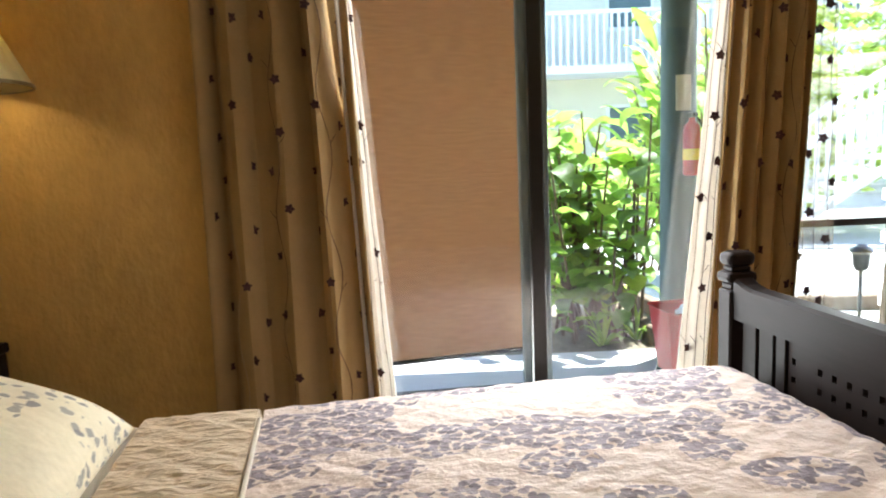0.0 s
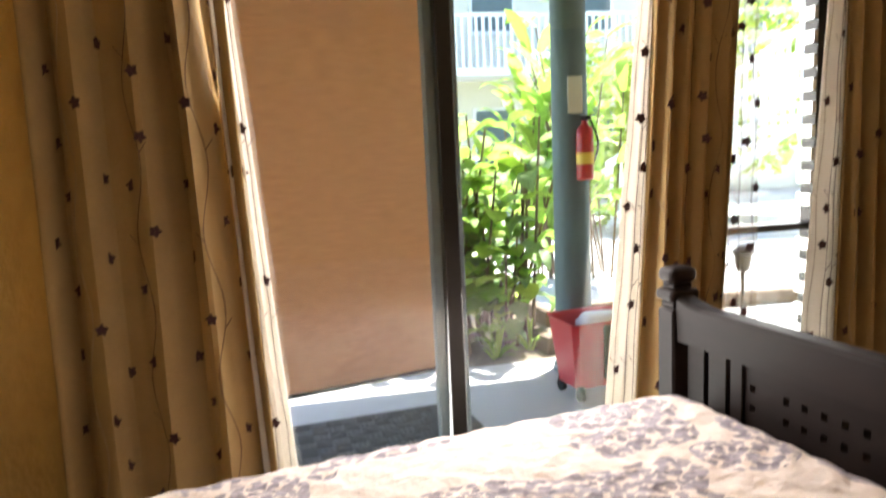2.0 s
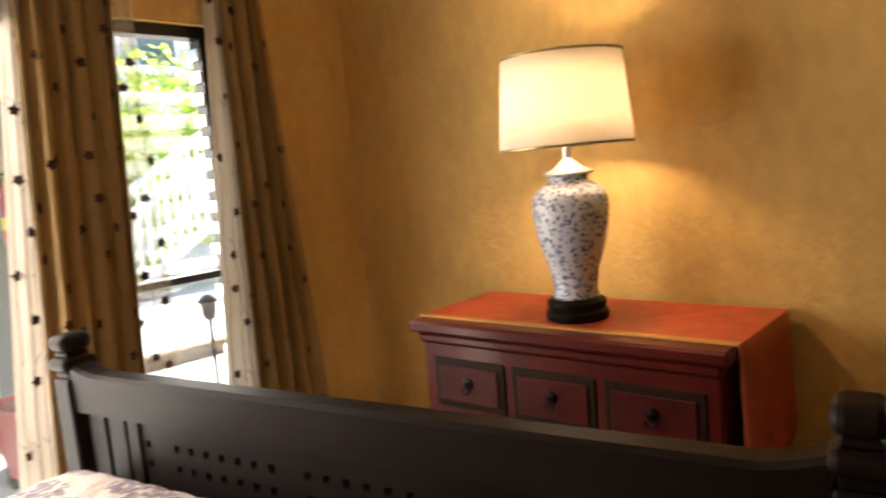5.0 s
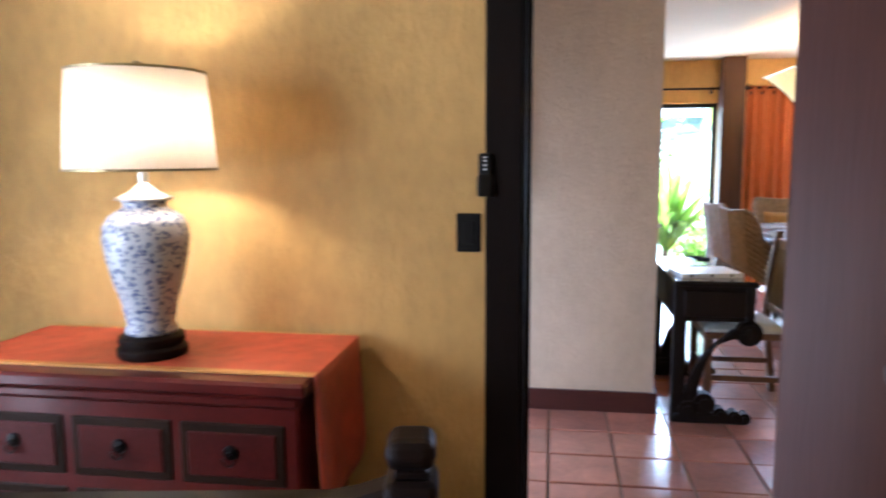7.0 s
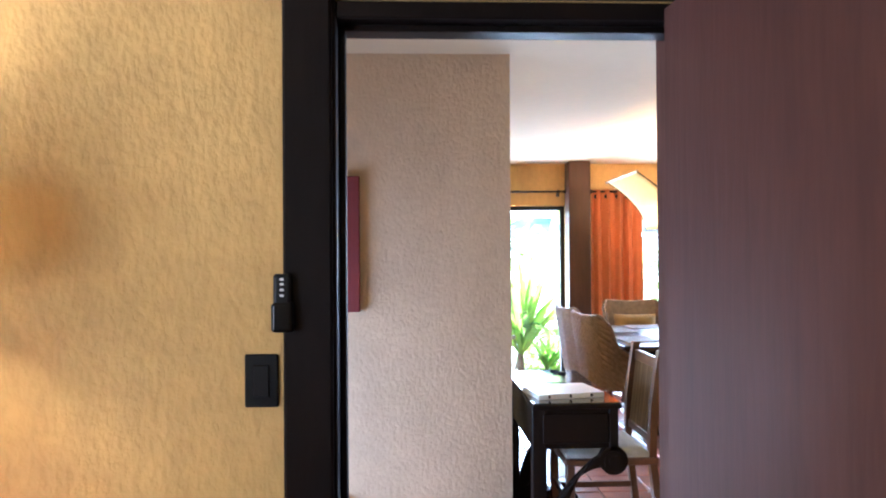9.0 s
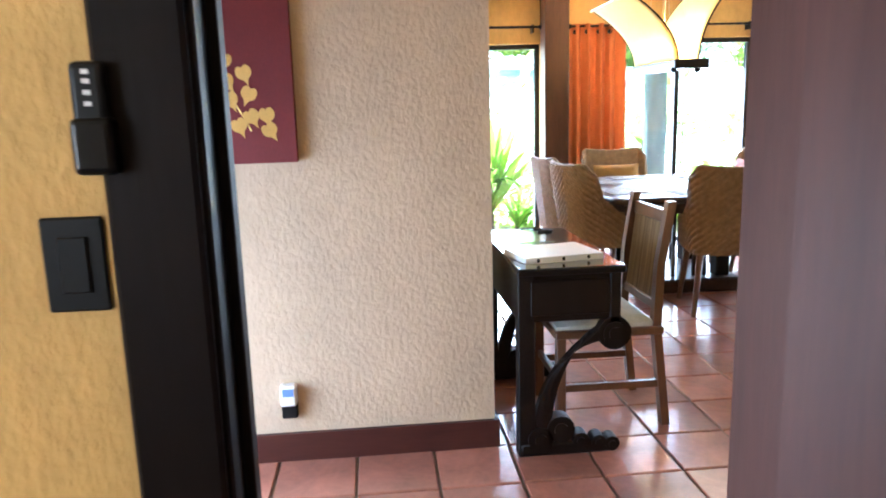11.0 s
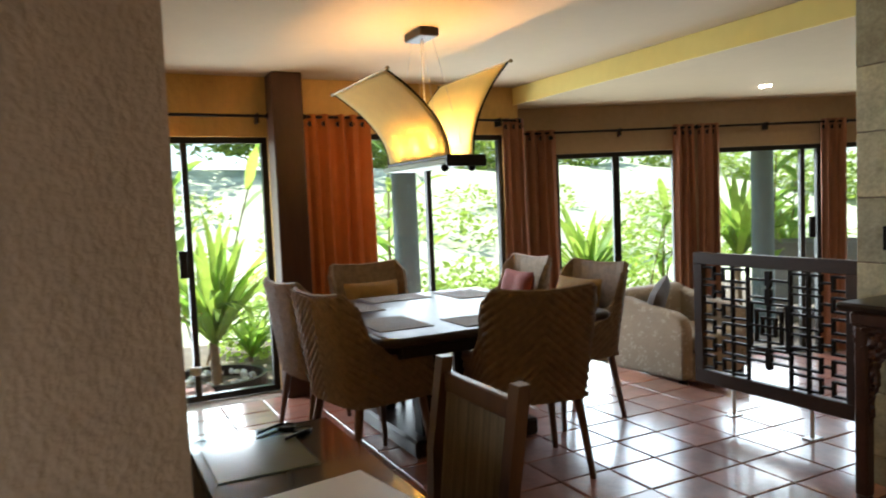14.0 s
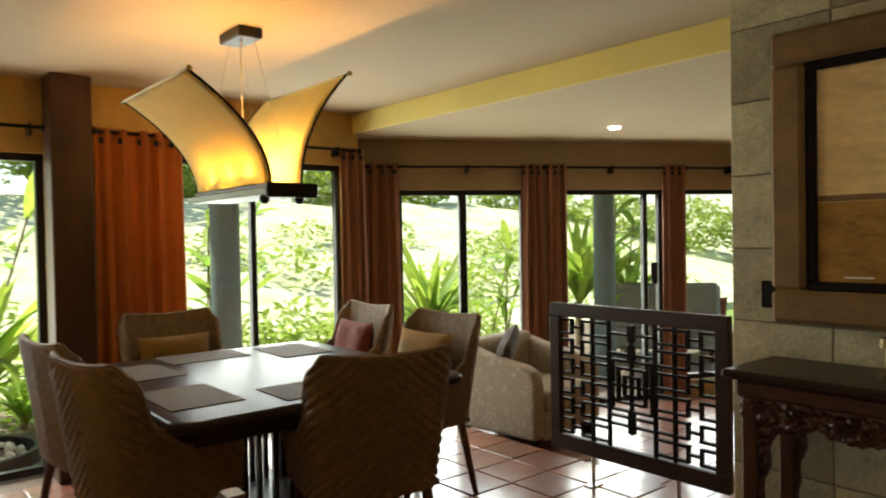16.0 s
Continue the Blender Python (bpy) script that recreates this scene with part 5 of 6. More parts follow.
bm = bmesh.new(); bm_tube(bm, (0.09, -0.04, cz - 0.05), (0.0, 0.0, 1.635), 0.004, n=6)
part("flex", bm, WHITEP, pl)
bulb = emitter("warm_bulb", (1, 0.74, 0.40), 70)
for k in range(3):
    bm = bmesh.new(); bmesh.ops.create_uvsphere(bm, u_segments=12, v_segments=8, radius=0.020, matrix=Matrix.Translation((-0.22 + 0.2 * k, 0.045, 1.70)))
    b = part("bulb", bm, bulb, pl, "small lit bulb", True)
    bm = bmesh.new(); bm_tube(bm, (-0.22 + 0.2 * k, 0.045, 1.635), (-0.22 + 0.2 * k, 0.045, 1.685), 0.012, n=10)
    part("socket", bm, FRAME, pl)

# ---- curtains at the garden windows ----
G2 = "eyelet curtains at the garden windows"
ROT = -90
drape("curtain", pose(8.20, 0, 0, 0, 0, ROT), (0.76, 1.06), (0.76, 1.10), 0.03, 2.10, 4, 0.035, ORANGE, "bright orange eyelet curtain drawn aside", G2, 0, 11, 4, 1)
drape("curtain", pose(8.20, 0, 0, 0, 0, ROT), (2.07, 2.60), (2.05, 2.64), 0.03, 2.10, 5, 0.040, ORANGE, "bright orange eyelet curtain drawn aside", G2, 0, 12, 5, 1)
drape("curtain", pose(8.22, 0, 0, 0, 0, ROT), (3.84, 4.06), (3.82, 4.08), 0.03, 2.10, 3, 0.035, BROWNC, "rust brown eyelet curtain drawn aside", G2, 0, 13, 3, 1)
BR = math.degrees(math.atan2(ud.y, ud.x))
inn = nrm * 0.09
mb = pose(BAY_A[0] + inn.x, BAY_A[1] + inn.y, 0, 0, 0, BR)
for (a, b), sd in (((0.08, 0.36), 14), ((1.44, 1.64), 15), ((1.66, 1.86), 16), ((2.80, 3.03), 17)):
    drape("curtain", mb, (a, b), (a - 0.01, b + 0.01), SUNK + 0.03, 2.02, 3, 0.032, BROWNC, "rust brown eyelet curtain drawn aside", G2, 0, sd, 3, 1)


def wall_rod(m, x0, x1, z, brackets):
    r = thing("curtain_rod", m, "thin dark curtain rod on brackets", "curtain rod", "dining curtain rods")
    bm = bmesh.new(); bm_tube(bm, (x0, 0, z), (x1, 0, z), 0.011)
    part("pole", bm, BLACKM, r)
    for x in brackets:
        box_part("bracket", (x, -0.01, z - 0.05), (x + 0.014, 0.09, z + 0.02), BLACKM, r)
    for x in (x0, x1):
        bm = bmesh.new(); bmesh.ops.create_uvsphere(bm, u_segments=10, v_segments=8, radius=0.022, matrix=Matrix.Translation((x, 0, z)))
        part("finial", bm, BLACKM, r, "", True)


wall_rod(pose(8.20, 0, 0, 0, 0, ROT), 0.75, 1.80, 2.08, (0.9, 1.72))
wall_rod(pose(8.20, 0, 0, 0, 0, ROT), 2.07, 4.0, 2.08, (2.8, 3.8))
wall_rod(mb, 0.05, 1.66, 1.99, (0.95,))
wall_rod(mb, 1.66, 3.02, 1.99, (2.3,))
wall_rod(mb, 3.04, 4.2, 1.99, (3.5,))

# ---- lattice screen ----
sc = thing("lattice_screen", pose(0, -4.05, 0), "low dark wooden fretwork screen on metal feet", "screen")
SX0, SX1, SZ0, SZ1 = 5.17, 6.27, 0.165, 1.005
for lo_, hi_ in (((SX0, SZ1 - 0.075), (SX1, SZ1)), ((SX0, SZ0), (SX1, SZ0 + 0.085)), ((SX0, SZ0 + 0.085), (SX0 + 0.07, SZ1 - 0.075)), ((SX1 - 0.07, SZ0 + 0.085), (SX1, SZ1 - 0.075))):
    box_part("frame_rail", (lo_[0], -0.022, lo_[1]), (hi_[0], 0.022, hi_[1]), SCREENW, sc, 0.004)
bm = bmesh.new()
GX0, GX1, GZ0, GZ1 = SX0 + 0.07, SX1 - 0.07, SZ0 + 0.085, SZ1 - 0.075
gw, gh = (GX1 - GX0) / 24, (GZ1 - GZ0) / 18
B = 0.0066


def bar(i0, j0, i1, j1):
    xa, xb = GX0 + min(i0, i1) * gw - B, GX0 + max(i0, i1) * gw + B
    za, zb = GZ0 + min(j0, j1) * gh - B, GZ0 + max(j0, j1) * gh + B
    d = 0.013 if i0 == i1 else 0.0128
    bm_box(bm, (xa, -d, za), (xb, d, zb))


for i in (5.6, 8.4, 15.6, 18.4):
    bar(i, 0, i, 18)
for k in range(6):
    lo_j, hi_j = 0.5 + 3 * k, 2.5 + 3 * k
    for j in (lo_j, hi_j):
        bar(0, j, 2, j), bar(3.8, j, 8.4, j), bar(15.6, j, 20.2, j), bar(22, j, 24, j)
    for i in (2, 3.8, 20.2, 22):
        bar(i, lo_j, i, hi_j)
    for i in (2, 20.2):
        bar(i, 1.5 + 3 * k, i + 1.8, 1.5 + 3 * k)
for i0, i1, j0, j1 in ((8.9, 15.1, 5.5, 12.5), (9.9, 14.1, 6.6, 11.4), (10.9, 13.1, 7.7, 10.3)):
    bar(i0, j0, i1, j0), bar(i0, j1, i1, j1), bar(i0, j0, i0, j1), bar(i1, j0, i1, j1)
for j in (3.4, 4.6, 9.0, 13.4, 14.6 + 1.6):
    bar(8.4, j, 15.6, j)
bar(12, 2.4, 12, 16)
for z0, z1 in ((2.4, 5.4), (12.6, 14.8), (15.3, 17.6)):
    bm_box(bm, (GX0 + 11.55 * gw, -0.014, GZ0 + z0 * gh), (GX0 + 12.45 * gw, 0.014, GZ0 + z1 * gh))
part("fretwork", bm, DARK, sc, "geometric fretwork of thin bars")
for x in (5.45, 5.98):
    box_part("foot_plate", (x - 0.03, -0.05, 0.0), (x + 0.03, 0.05, 0.008), STEEL, sc)
    bm = bmesh.new(); bm_tube(bm, (x, 0, 0), (x, 0, SZ0 + 0.01), 0.011)
    part("foot_rod", bm, STEEL, sc, "short steel support")

# ---- console and painting on the stone wall ----
cn = thing("console_table", pose(4.27, -3.545, 0), "carved red-brown wooden console against the slate wall", "console table")
box_part("top", (-0.56, -0.205, 0.865), (0.56, 0.205, 0.90), TABLEW, cn, 0.010)
box_part("waist", (-0.52, -0.175, 0.80), (0.52, 0.175, 0.865), CARVED, cn, 0.012)


def carving(a, z, seed):
    """Relief of scrolls and leaves at a metres along the work."""
    return 0.014 * math.sin(a * 75 + 5 * math.sin(z * 60 + seed)) * math.cos(z * 85 + 3 * math.sin(a * 40)) + 0.010 * noise.noise((a * 45, z * 45, seed))


def front_apron(u, v):
    x = -0.50 + 1.0 * u
    low = 0.735 - 0.030 * abs(math.sin(x * 13)) - 0.012 * abs(math.sin(x * 41)) - 0.07 * max(0, abs(x) - 0.36) / 0.14
    z = low + (0.802 - low) * v
    return Vector((x, 0.155 + carving(x, z, 1), z))


def side_apron(sx):
    def at(u, v):
        y = -0.15 + 0.30 * u
        low = 0.735 - 0.028 * abs(math.sin(y * 15)) - 0.010 * abs(math.sin(y * 45))
        z = low + (0.802 - low) * v
        return Vector((sx * (0.50 + carving(y, z, 2)), y, z))
    return at


sheet_part("carved_apron", front_apron, 120, 14, CARVED, cn, 0.016, "openwork carved apron")
for sx in (-1, 1):
    sheet_part("carved_apron", side_apron(sx), 50, 14, CARVED, cn, 0.016, "openwork carved apron")
for sx in (-1, 1):
    for sy in (-1, 1):
        bm = bmesh.new()
        x, y = sx * 0.47, sy * 0.145
        bm_box(bm, (x - 0.028, y - 0.028, 0.08), (x + 0.028, y + 0.028, 0.80), 0.008)
        bm_tube(bm, (x, y, 0), (x, y, 0.08), 0.045, 0.03, 12)
        part("leg", bm, CARVED, cn)


        def bracket(u, v, x=x, y=y, sx=sx):
            z = 0.40 + 0.36 * v
            w = 0.010 + 0.095 * v ** 1.6 * (0.75 + 0.25 * math.sin(v * 17))
            return Vector((x - sx * (0.024 + w * u), y + 0.5 * carving(u * 0.1, z, 4), z))

        sheet_part("carved_bracket", bracket, 10, 40, CARVED, cn, 0.02)
fp = thing("framed_painting", pose(4.31, -3.75, 1.605), "amber landscape painting in a wide brown frame", "painting")
for k, (a, b, c_, d_) in enumerate(((-0.50, 0.50, 0.435, 0.565), (-0.50, 0.50, -0.565, -0.435))):
    box_part("frame", (a, 0.0, c_), (b, 0.06, d_), PFRAME, fp, 0.018)
for a, b in ((-0.5, -0.37), (0.37, 0.5)):
    box_part("frame", (a, 0.0, -0.436), (b, 0.06, 0.436), PFRAME, fp, 0.018)
for a, b, c_, d_ in ((-0.372, 0.372, 0.40, 0.436), (-0.372, 0.372, -0.436, -0.40), (-0.372, -0.335, -0.40, 0.40), (0.335, 0.372, -0.40, 0.40)):
    box_part("inner_frame", (a, 0.002, c_), (b, 0.038, d_), DARK, fp, 0.006)
box_part("canvas", (-0.336, 0.004, -0.401), (0.336, 0.014, 0.401), CANVAS, fp)
box_part("painted_ground", (-0.335, 0.0142, -0.400), (0.335, 0.0150, -0.10), CANVAS_LOW, fp)
box_part("painted_horizon", (-0.335, 0.0142, -0.0985), (0.335, 0.0149, -0.075), PFRAME, fp)
box_part("signature", (0.14, 0.0152, -0.385), (0.24, 0.0158, -0.379), PAPER, fp)
s2 = thing("light_switch", pose(4.835, -3.75, 1.145), "dark bronze switch plate on the slate wall", "switch")
box_part("plate", (-0.037, 0, -0.055), (0.037, 0.007, 0.055), BLACKM, s2, 0.003)
box_part("rocker", (-0.016, 0.006, -0.032), (0.016, 0.011, 0.032), BLACKP, s2, 0.002)
cb = thing("brass_candlestick", pose(4.36, -3.60, 0.90), "small brass candlestick on the console", "candlestick")
bm = bmesh.new(); bm_lathe(bm, [(0.04, 0), (0.042, 0.01), (0.014, 0.03), (0.012, 0.09), (0.03, 0.10), (0.03, 0.13), (0.02, 0.135)], 20)
part("body", bm, BRASS, cb, "", True)

# ---- armchair and far living room things ----
ac = thing("armchair", pose(7.36, -4.97, SUNK, 0, 0, 96), "beige scroll-patterned upholstered armchair with a grey cushion", "armchair")


def soft_box(name, lo, hi, r, material):
    bm = bmesh.new(); bm_box(bm, lo, hi, r, 4)
    return part(name, bm, material, ac, "", True)


def arm_part(sx):
    bm = bmesh.new()
    prof_ = [(0.40, 0.10), (0.40, 0.50), (0.37, 0.585), (0.28, 0.625), (0.0, 0.66), (-0.25, 0.72), (-0.36, 0.72), (-0.38, 0.60), (-0.38, 0.10)]
    a = [bm.verts.new((sx * 0.30, y, z)) for y, z in prof_]
    b = [bm.verts.new((sx * 0.43, y, z)) for y, z in prof_]
    bm.faces.new(a), bm.faces.new(b[::-1])
    n_ = len(prof_)
    for k in range(n_):
        bm.faces.new((a[k], a[(k + 1) % n_], b[(k + 1) % n_], b[k]))
    bmesh.ops.recalc_face_normals(bm, faces=bm.faces)
    bmesh.ops.bevel(bm, geom=list(bm.edges), offset=0.03, segments=3, affect="EDGES", profile=0.5)
    part("arm", bm, ARMC, ac, "", True)


arm_part(-1), arm_part(1)
soft_box("base", (-0.31, -0.36, 0.08), (0.31, 0.40, 0.30), 0.02, ARMC)
soft_box("seat_cushion", (-0.30, -0.22, 0.30), (0.30, 0.44, 0.44), 0.04, ARMC)
soft_box("backrest", (-0.40, -0.40, 0.10), (0.40, -0.20, 0.76), 0.07, ARMC)
for x in (-0.36, 0.36):
    for y in (-0.32, 0.34):
        box_part("foot", (x - 0.025, y - 0.025, 0), (x + 0.025, y + 0.025, 0.10), DARK, ac)
bm = bmesh.new(); cushion_mesh(bm, 0.40, 0.40, 0.13, 14)
tagged(solid("scatter_cushion", bm, CUSH_G, True, pose(7.42, -4.80, SUNK + 0.64, -20, 20, 120)), "grey brown cushion on the armchair", "cushion")
wt = thing("lounge_chair", pose(6.0, -6.1, SUNK, 0, 0, 30), "pale lounge chair with dark wooden legs", "chair")
box_part("seat", (-0.3, -0.3, 0.30), (0.3, 0.3, 0.42), BEIGEUP, wt, 0.04)
box_part("backrest", (-0.3, -0.36, 0.38), (0.3, -0.26, 0.78), BEIGEUP, wt, 0.04)
for sx in (-1, 1):
    for sy in (-1, 1):
        bm = bmesh.new(); bm_tube(bm, (sx * 0.25, sy * 0.24, 0.31), (sx * 0.29, sy * 0.28, 0), 0.022, 0.014, 10)
        part("leg", bm, DARK, wt)
    bm = bmesh.new(); bm_tube(bm, (sx * 0.31, -0.30, 0.52), (sx * 0.31, 0.28, 0.50), 0.018, n=10); bm_tube(bm, (sx * 0.31, 0.26, 0.50), (sx * 0.29, 0.28, 0.05), 0.016, n=10)
    part("armrest", bm, DARK, wt)
dl = thing("downlight", pose(6.90, -5.52, LOW_Z), "small white recessed ceiling light", "ceiling light")
bm = bmesh.new(); bm_lathe(bm, [(0.055, -0.004), (0.058, 0.0), (0.052, 0.002), (0.04, -0.001)], 24)
part("ring", bm, WHITEP, dl)
bm = bmesh.new(); bm_tube(bm, (0, 0, -0.014), (0, 0, 0.001), 0.042, n=24)
part("lens", bm, emitter("downlight_glow", (1, 0.88, 0.68), 22), dl, "lit round lens")
# ---- plants and buildings outdoors ----
def blade_mesh(length, width, droop, seed, material):
    bm = bmesh.new()
    n = 9
    rows = []
    for k in range(n + 1):
        t = k / n
        y = length * (t - 0.28 * droop * t * t)
        z = length * (0.75 * t - 0.80 * droop * t * t)
        w = width * (math.sin(math.pi * min(1, 0.12 + t * 0.88)) ** 0.7) * 0.5 + 0.0008
        rows.append([bm.verts.new((-w, y, z + w * 0.35)), bm.verts.new((0, y, z)), bm.verts.new((w, y, z + w * 0.35))])
    for a, b in zip(rows, rows[1:]):
        for k in (0, 1):
            bm.faces.new((a[k], a[k + 1], b[k + 1], b[k]))
    me = mesh_of("leaf_blade", bm, material, True)
    return me


BLADES = [blade_mesh(1.0, 0.075, d, 0, mt) for d, mt in ((0.35, LEAF3), (0.7, LEAF), (1.0, LEAF), (0.5, LEAF3))]
NARROW = [blade_mesh(1.0, 0.20, d, 0, mt) for d, mt in ((0.4, LEAF3), (0.8, LEAF), (0.6, LEAF))]
BROAD_SHRUB = [blade_mesh(1.0, 0.62, d, 0, mt) for d, mt in ((0.5, LEAF3), (0.9, LEAF), (0.7, LEAF), (1.1, LEAF2))]
BROAD = [blade_mesh(1.0, 0.40, d, 0, mt) for d, mt in ((0.4, LEAF3), (0.8, LEAF), (0.6, LEAF))]


def spray_plant(name, place, n, size, label, meshes, seed, height=0.25, trunk=True, upright=0.0, group="garden plants"):
    rnd_ = random.Random(seed)
    t = thing(name, pose(*place), label, "plant", group)
    if trunk:
        bm = bmesh.new(); bm_tube(bm, (0, 0, -0.05), (0.02, 0.01, height), 0.045 * size, 0.035 * size, 10)
        part("trunk", bm, BARK, t)
    for k in range(n):
        o = new("leaf", rnd_.choice(meshes))
        o.parent = t
        s = size * rnd_.uniform(0.65, 1.1)
        o.matrix_basis = pose(0, 0, height - 0.05 * rnd_.random(), rnd_.uniform(-10, 30) + upright, rnd_.uniform(-14, 14), 360 * k / n * 2.4) @ Matrix.Diagonal((s * 1.1, s, s, 1))
    return t


LILY = "bright green strap-leaved plant in the garden bed"
for k, (x, y, h, size, n) in enumerate(((9.45, -1.52, 0.42, 1.2, 64), (10.16, -6.26, 0.42, 1.15, 56), (9.1, -7.75, 0.75, 1.15, 56), (8.95, -8.5, 0.6, 1.0, 48), (10.3, -2.0, 0.1, 0.75, 30))):
    spray_plant("spider_lily", (x, y, -0.18), n, size, LILY, BLADES, k + 1, h, True, 20)


def ginger(name, place, stems, height, seed, label, meshes, lsize=0.45, lift=(-15, 30), first=0.35):
    """Leafy canes: each cane carries two rows of long leaves."""
    rnd_ = random.Random(seed)
    t = thing(name, pose(*place), label, "plant", "garden plants")
    for k in range(stems):
        a, lean = rnd_.uniform(0, math.tau), rnd_.uniform(0.05, 0.32)
        h = height * rnd_.uniform(0.7, 1.1)
        foot = Vector((rnd_.uniform(-0.25, 0.25), rnd_.uniform(-0.25, 0.25), -0.03))
        tip = foot + Vector((math.cos(a) * lean * h, math.sin(a) * lean * h, h))
        bm = bmesh.new(); bm_tube(bm, foot, tip, 0.014, 0.007, 7)
        part("cane", bm, BARK, t)
        for j in range(8):
            p = foot.lerp(tip, first + (1 - first) * j / 7)
            o = new("leaf", rnd_.choice(meshes))
            o.parent = t
            s = lsize * rnd_.uniform(0.7, 1.15)
            o.matrix_basis = pose(*p, rnd_.uniform(*lift), rnd_.uniform(-20, 20), math.degrees(a) + 180 * (j % 2) + rnd_.uniform(-60, 60)) @ Matrix.Scale(s, 4)
    return t


ginger("shell_ginger", (10.2, -1.35, -0.18), 4, 2.1, 21, "tall leafy green canes in the garden bed", NARROW, 0.55)
ginger("shell_ginger", (10.4, -3.6, -0.18), 3, 2.0, 22, "tall leafy green canes in the garden bed", NARROW, 0.5)
ginger("shell_ginger", (10.9, -4.3, -0.18), 2, 2.2, 23, "tall leafy green canes in the garden bed", NARROW, 0.5)
ginger("shell_ginger", (9.9, -7.0, -0.18), 3, 1.8, 24, "tall leafy green canes in the garden bed", NARROW, 0.5)
ginger("croton", (9.0, -8.2, -0.18), 4, 1.9, 25, "red and green leafed shrub in the garden", BROAD, 0.4)
# by the porch
ginger("broadleaf_shrub", (1.30, 4.80, -0.05), 15, 1.55, 31, "bright green broad-leaved shrub beside the porch", BROAD_SHRUB, 0.27, (-45, 15), 0.25)
ginger("broadleaf_shrub", (1.02, 5.0, -0.05), 14, 1.4, 32, "bright green broad-leaved shrub beside the porch", BROAD_SHRUB, 0.27, (-45, 15), 0.2)
ginger("broadleaf_shrub", (1.15, 4.6, -0.05), 7, 0.8, 36, "bright green broad-leaved shrub beside the porch", BROAD_SHRUB, 0.22, (-45, 15), 0.2)
ginger("shell_ginger", (2.85, 6.7, -0.05), 12, 2.4, 33, "tall leafy green canes beyond the porch", NARROW, 0.6)
ginger("shell_ginger", (2.35, 7.0, -0.05), 10, 1.9, 34, "tall leafy green canes beyond the porch", NARROW, 0.5)
spray_plant("spider_lily", (1.2, 4.42, -0.06), 18, 0.35, "low grassy tuft in the planting bed", BLADES, 35, 0.02, False, 20)
spray_plant("spider_lily", (1.45, 4.5, -0.06), 14, 0.28, "low grassy tuft in the planting bed", BLADES, 37, 0.02, False, 20)


def foliage(name, boxes, n, size, seed, material, label):
    """A mass of small leaves within soft clumps."""
    rnd_ = random.Random(seed)
    verts, faces = [], []
    for cx_, cy_, cz_, rx_, ry_, rz_ in boxes:
        for _ in range(n):
            while True:
                p = [rnd_.uniform(-1, 1) for _ in range(3)]
                r = sum(q * q for q in p)
                if 0.25 < r < 1 + 0.3 * rnd_.random():
                    break
            c = Vector((cx_ + p[0] * rx_, cy_ + p[1] * ry_, cz_ + p[2] * rz_))
            a = Euler((rnd_.uniform(-0.9, 0.9), rnd_.uniform(-0.9, 0.9), rnd_.uniform(0, 6.3))).to_matrix()
            s = size * rnd_.uniform(0.6, 1.3)
            k = len(verts)
            for x, y, z in ((-0.28, 0, 0), (0, -0.6, 0.06), (0.28, 0, 0), (0, 0.6, 0.06)):
                verts.append(tuple(c + a @ Vector((x * s, y * s, z * s))))
            faces.append((k, k + 1, k + 2, k + 3))
    me = bpy.data.meshes.new(name)
    me.from_pydata(verts, [], faces)
    me.materials.append(material)
    ob = new(name, me)
    return tagged(ob, label, "foliage", "", "stuff")


foliage("low_hedge", [(10.6, y, 0.10, 0.5, 0.75, 0.46) for y in (-2.4, -3.2, -4.0, -5.2, -6.2, -7.2)], 1300, 0.09, 41, LEAF3, "low leafy green groundcover in the garden bed")
# far shrubs take the pale lime leaf: the distance haze is in their colour
foliage("far_shrubs", [(27 + 2 * math.sin(k * 3), -24 + 4.6 * k, 3.5 + 0.5 * math.sin(k * 2), 1.5, 1.6, 1.1 + 0.4 * math.cos(k)) for k in range(8)], 1500, 0.26, 42, LEAF3, "distant shrubs behind the court, haze put into their pale green")
foliage("far_shrubs", [(16 + 2.8 * k, -27 + 0.9 * k, 1.4 + 0.25 * k, 1.7, 1.4, 1.1) for k in range(-3, 4)], 1300, 0.24, 43, LEAF3, "distant shrubs behind the court, haze put into their pale green")
foliage("court_shrubs", [(17.5 + 3.6 * math.sin(k * 2.3), -19 + 0.95 * k, 0.55 + 0.75 * math.sin(k * 2.3), 1.0, 1.0, 0.6) for k in range(24)], 330, 0.17, 46, LEAF3, "thin sunlit shrubs on the gravel court")
foliage("far_trees", [(30 + 3 * math.sin(k), -30 + 6 * k, 6, 3, 3.5, 3) for k in range(8)], 2200, 0.32, 44, LEAF2, "distant tree crowns behind the court")
foliage("yard_shrubs", [(7.5, 7.2, 0.6, 1.0, 0.9, 0.9), (9.2, 7.6, 0.9, 1.2, 0.9, 1.2), (5.6, 11.0, 1.4, 0.8, 0.8, 1.4), (3.2, 10.2, 0.6, 1.0, 0.7, 0.8), (4.4, 10.6, 1.4, 0.9, 0.6, 1.5), (5.9, 10.4, 1.9, 1.0, 0.6, 1.6), (7.4, 10.6, 2.2, 0.9, 0.6, 1.6), (1.0, 9.0, 0.9, 1.0, 0.8, 1.1), (11, 8.5, 1.6, 1.3, 1.0, 1.7)], 900, 0.20, 45, LEAF3, "sunlit yellow-green shrubs in the yard")
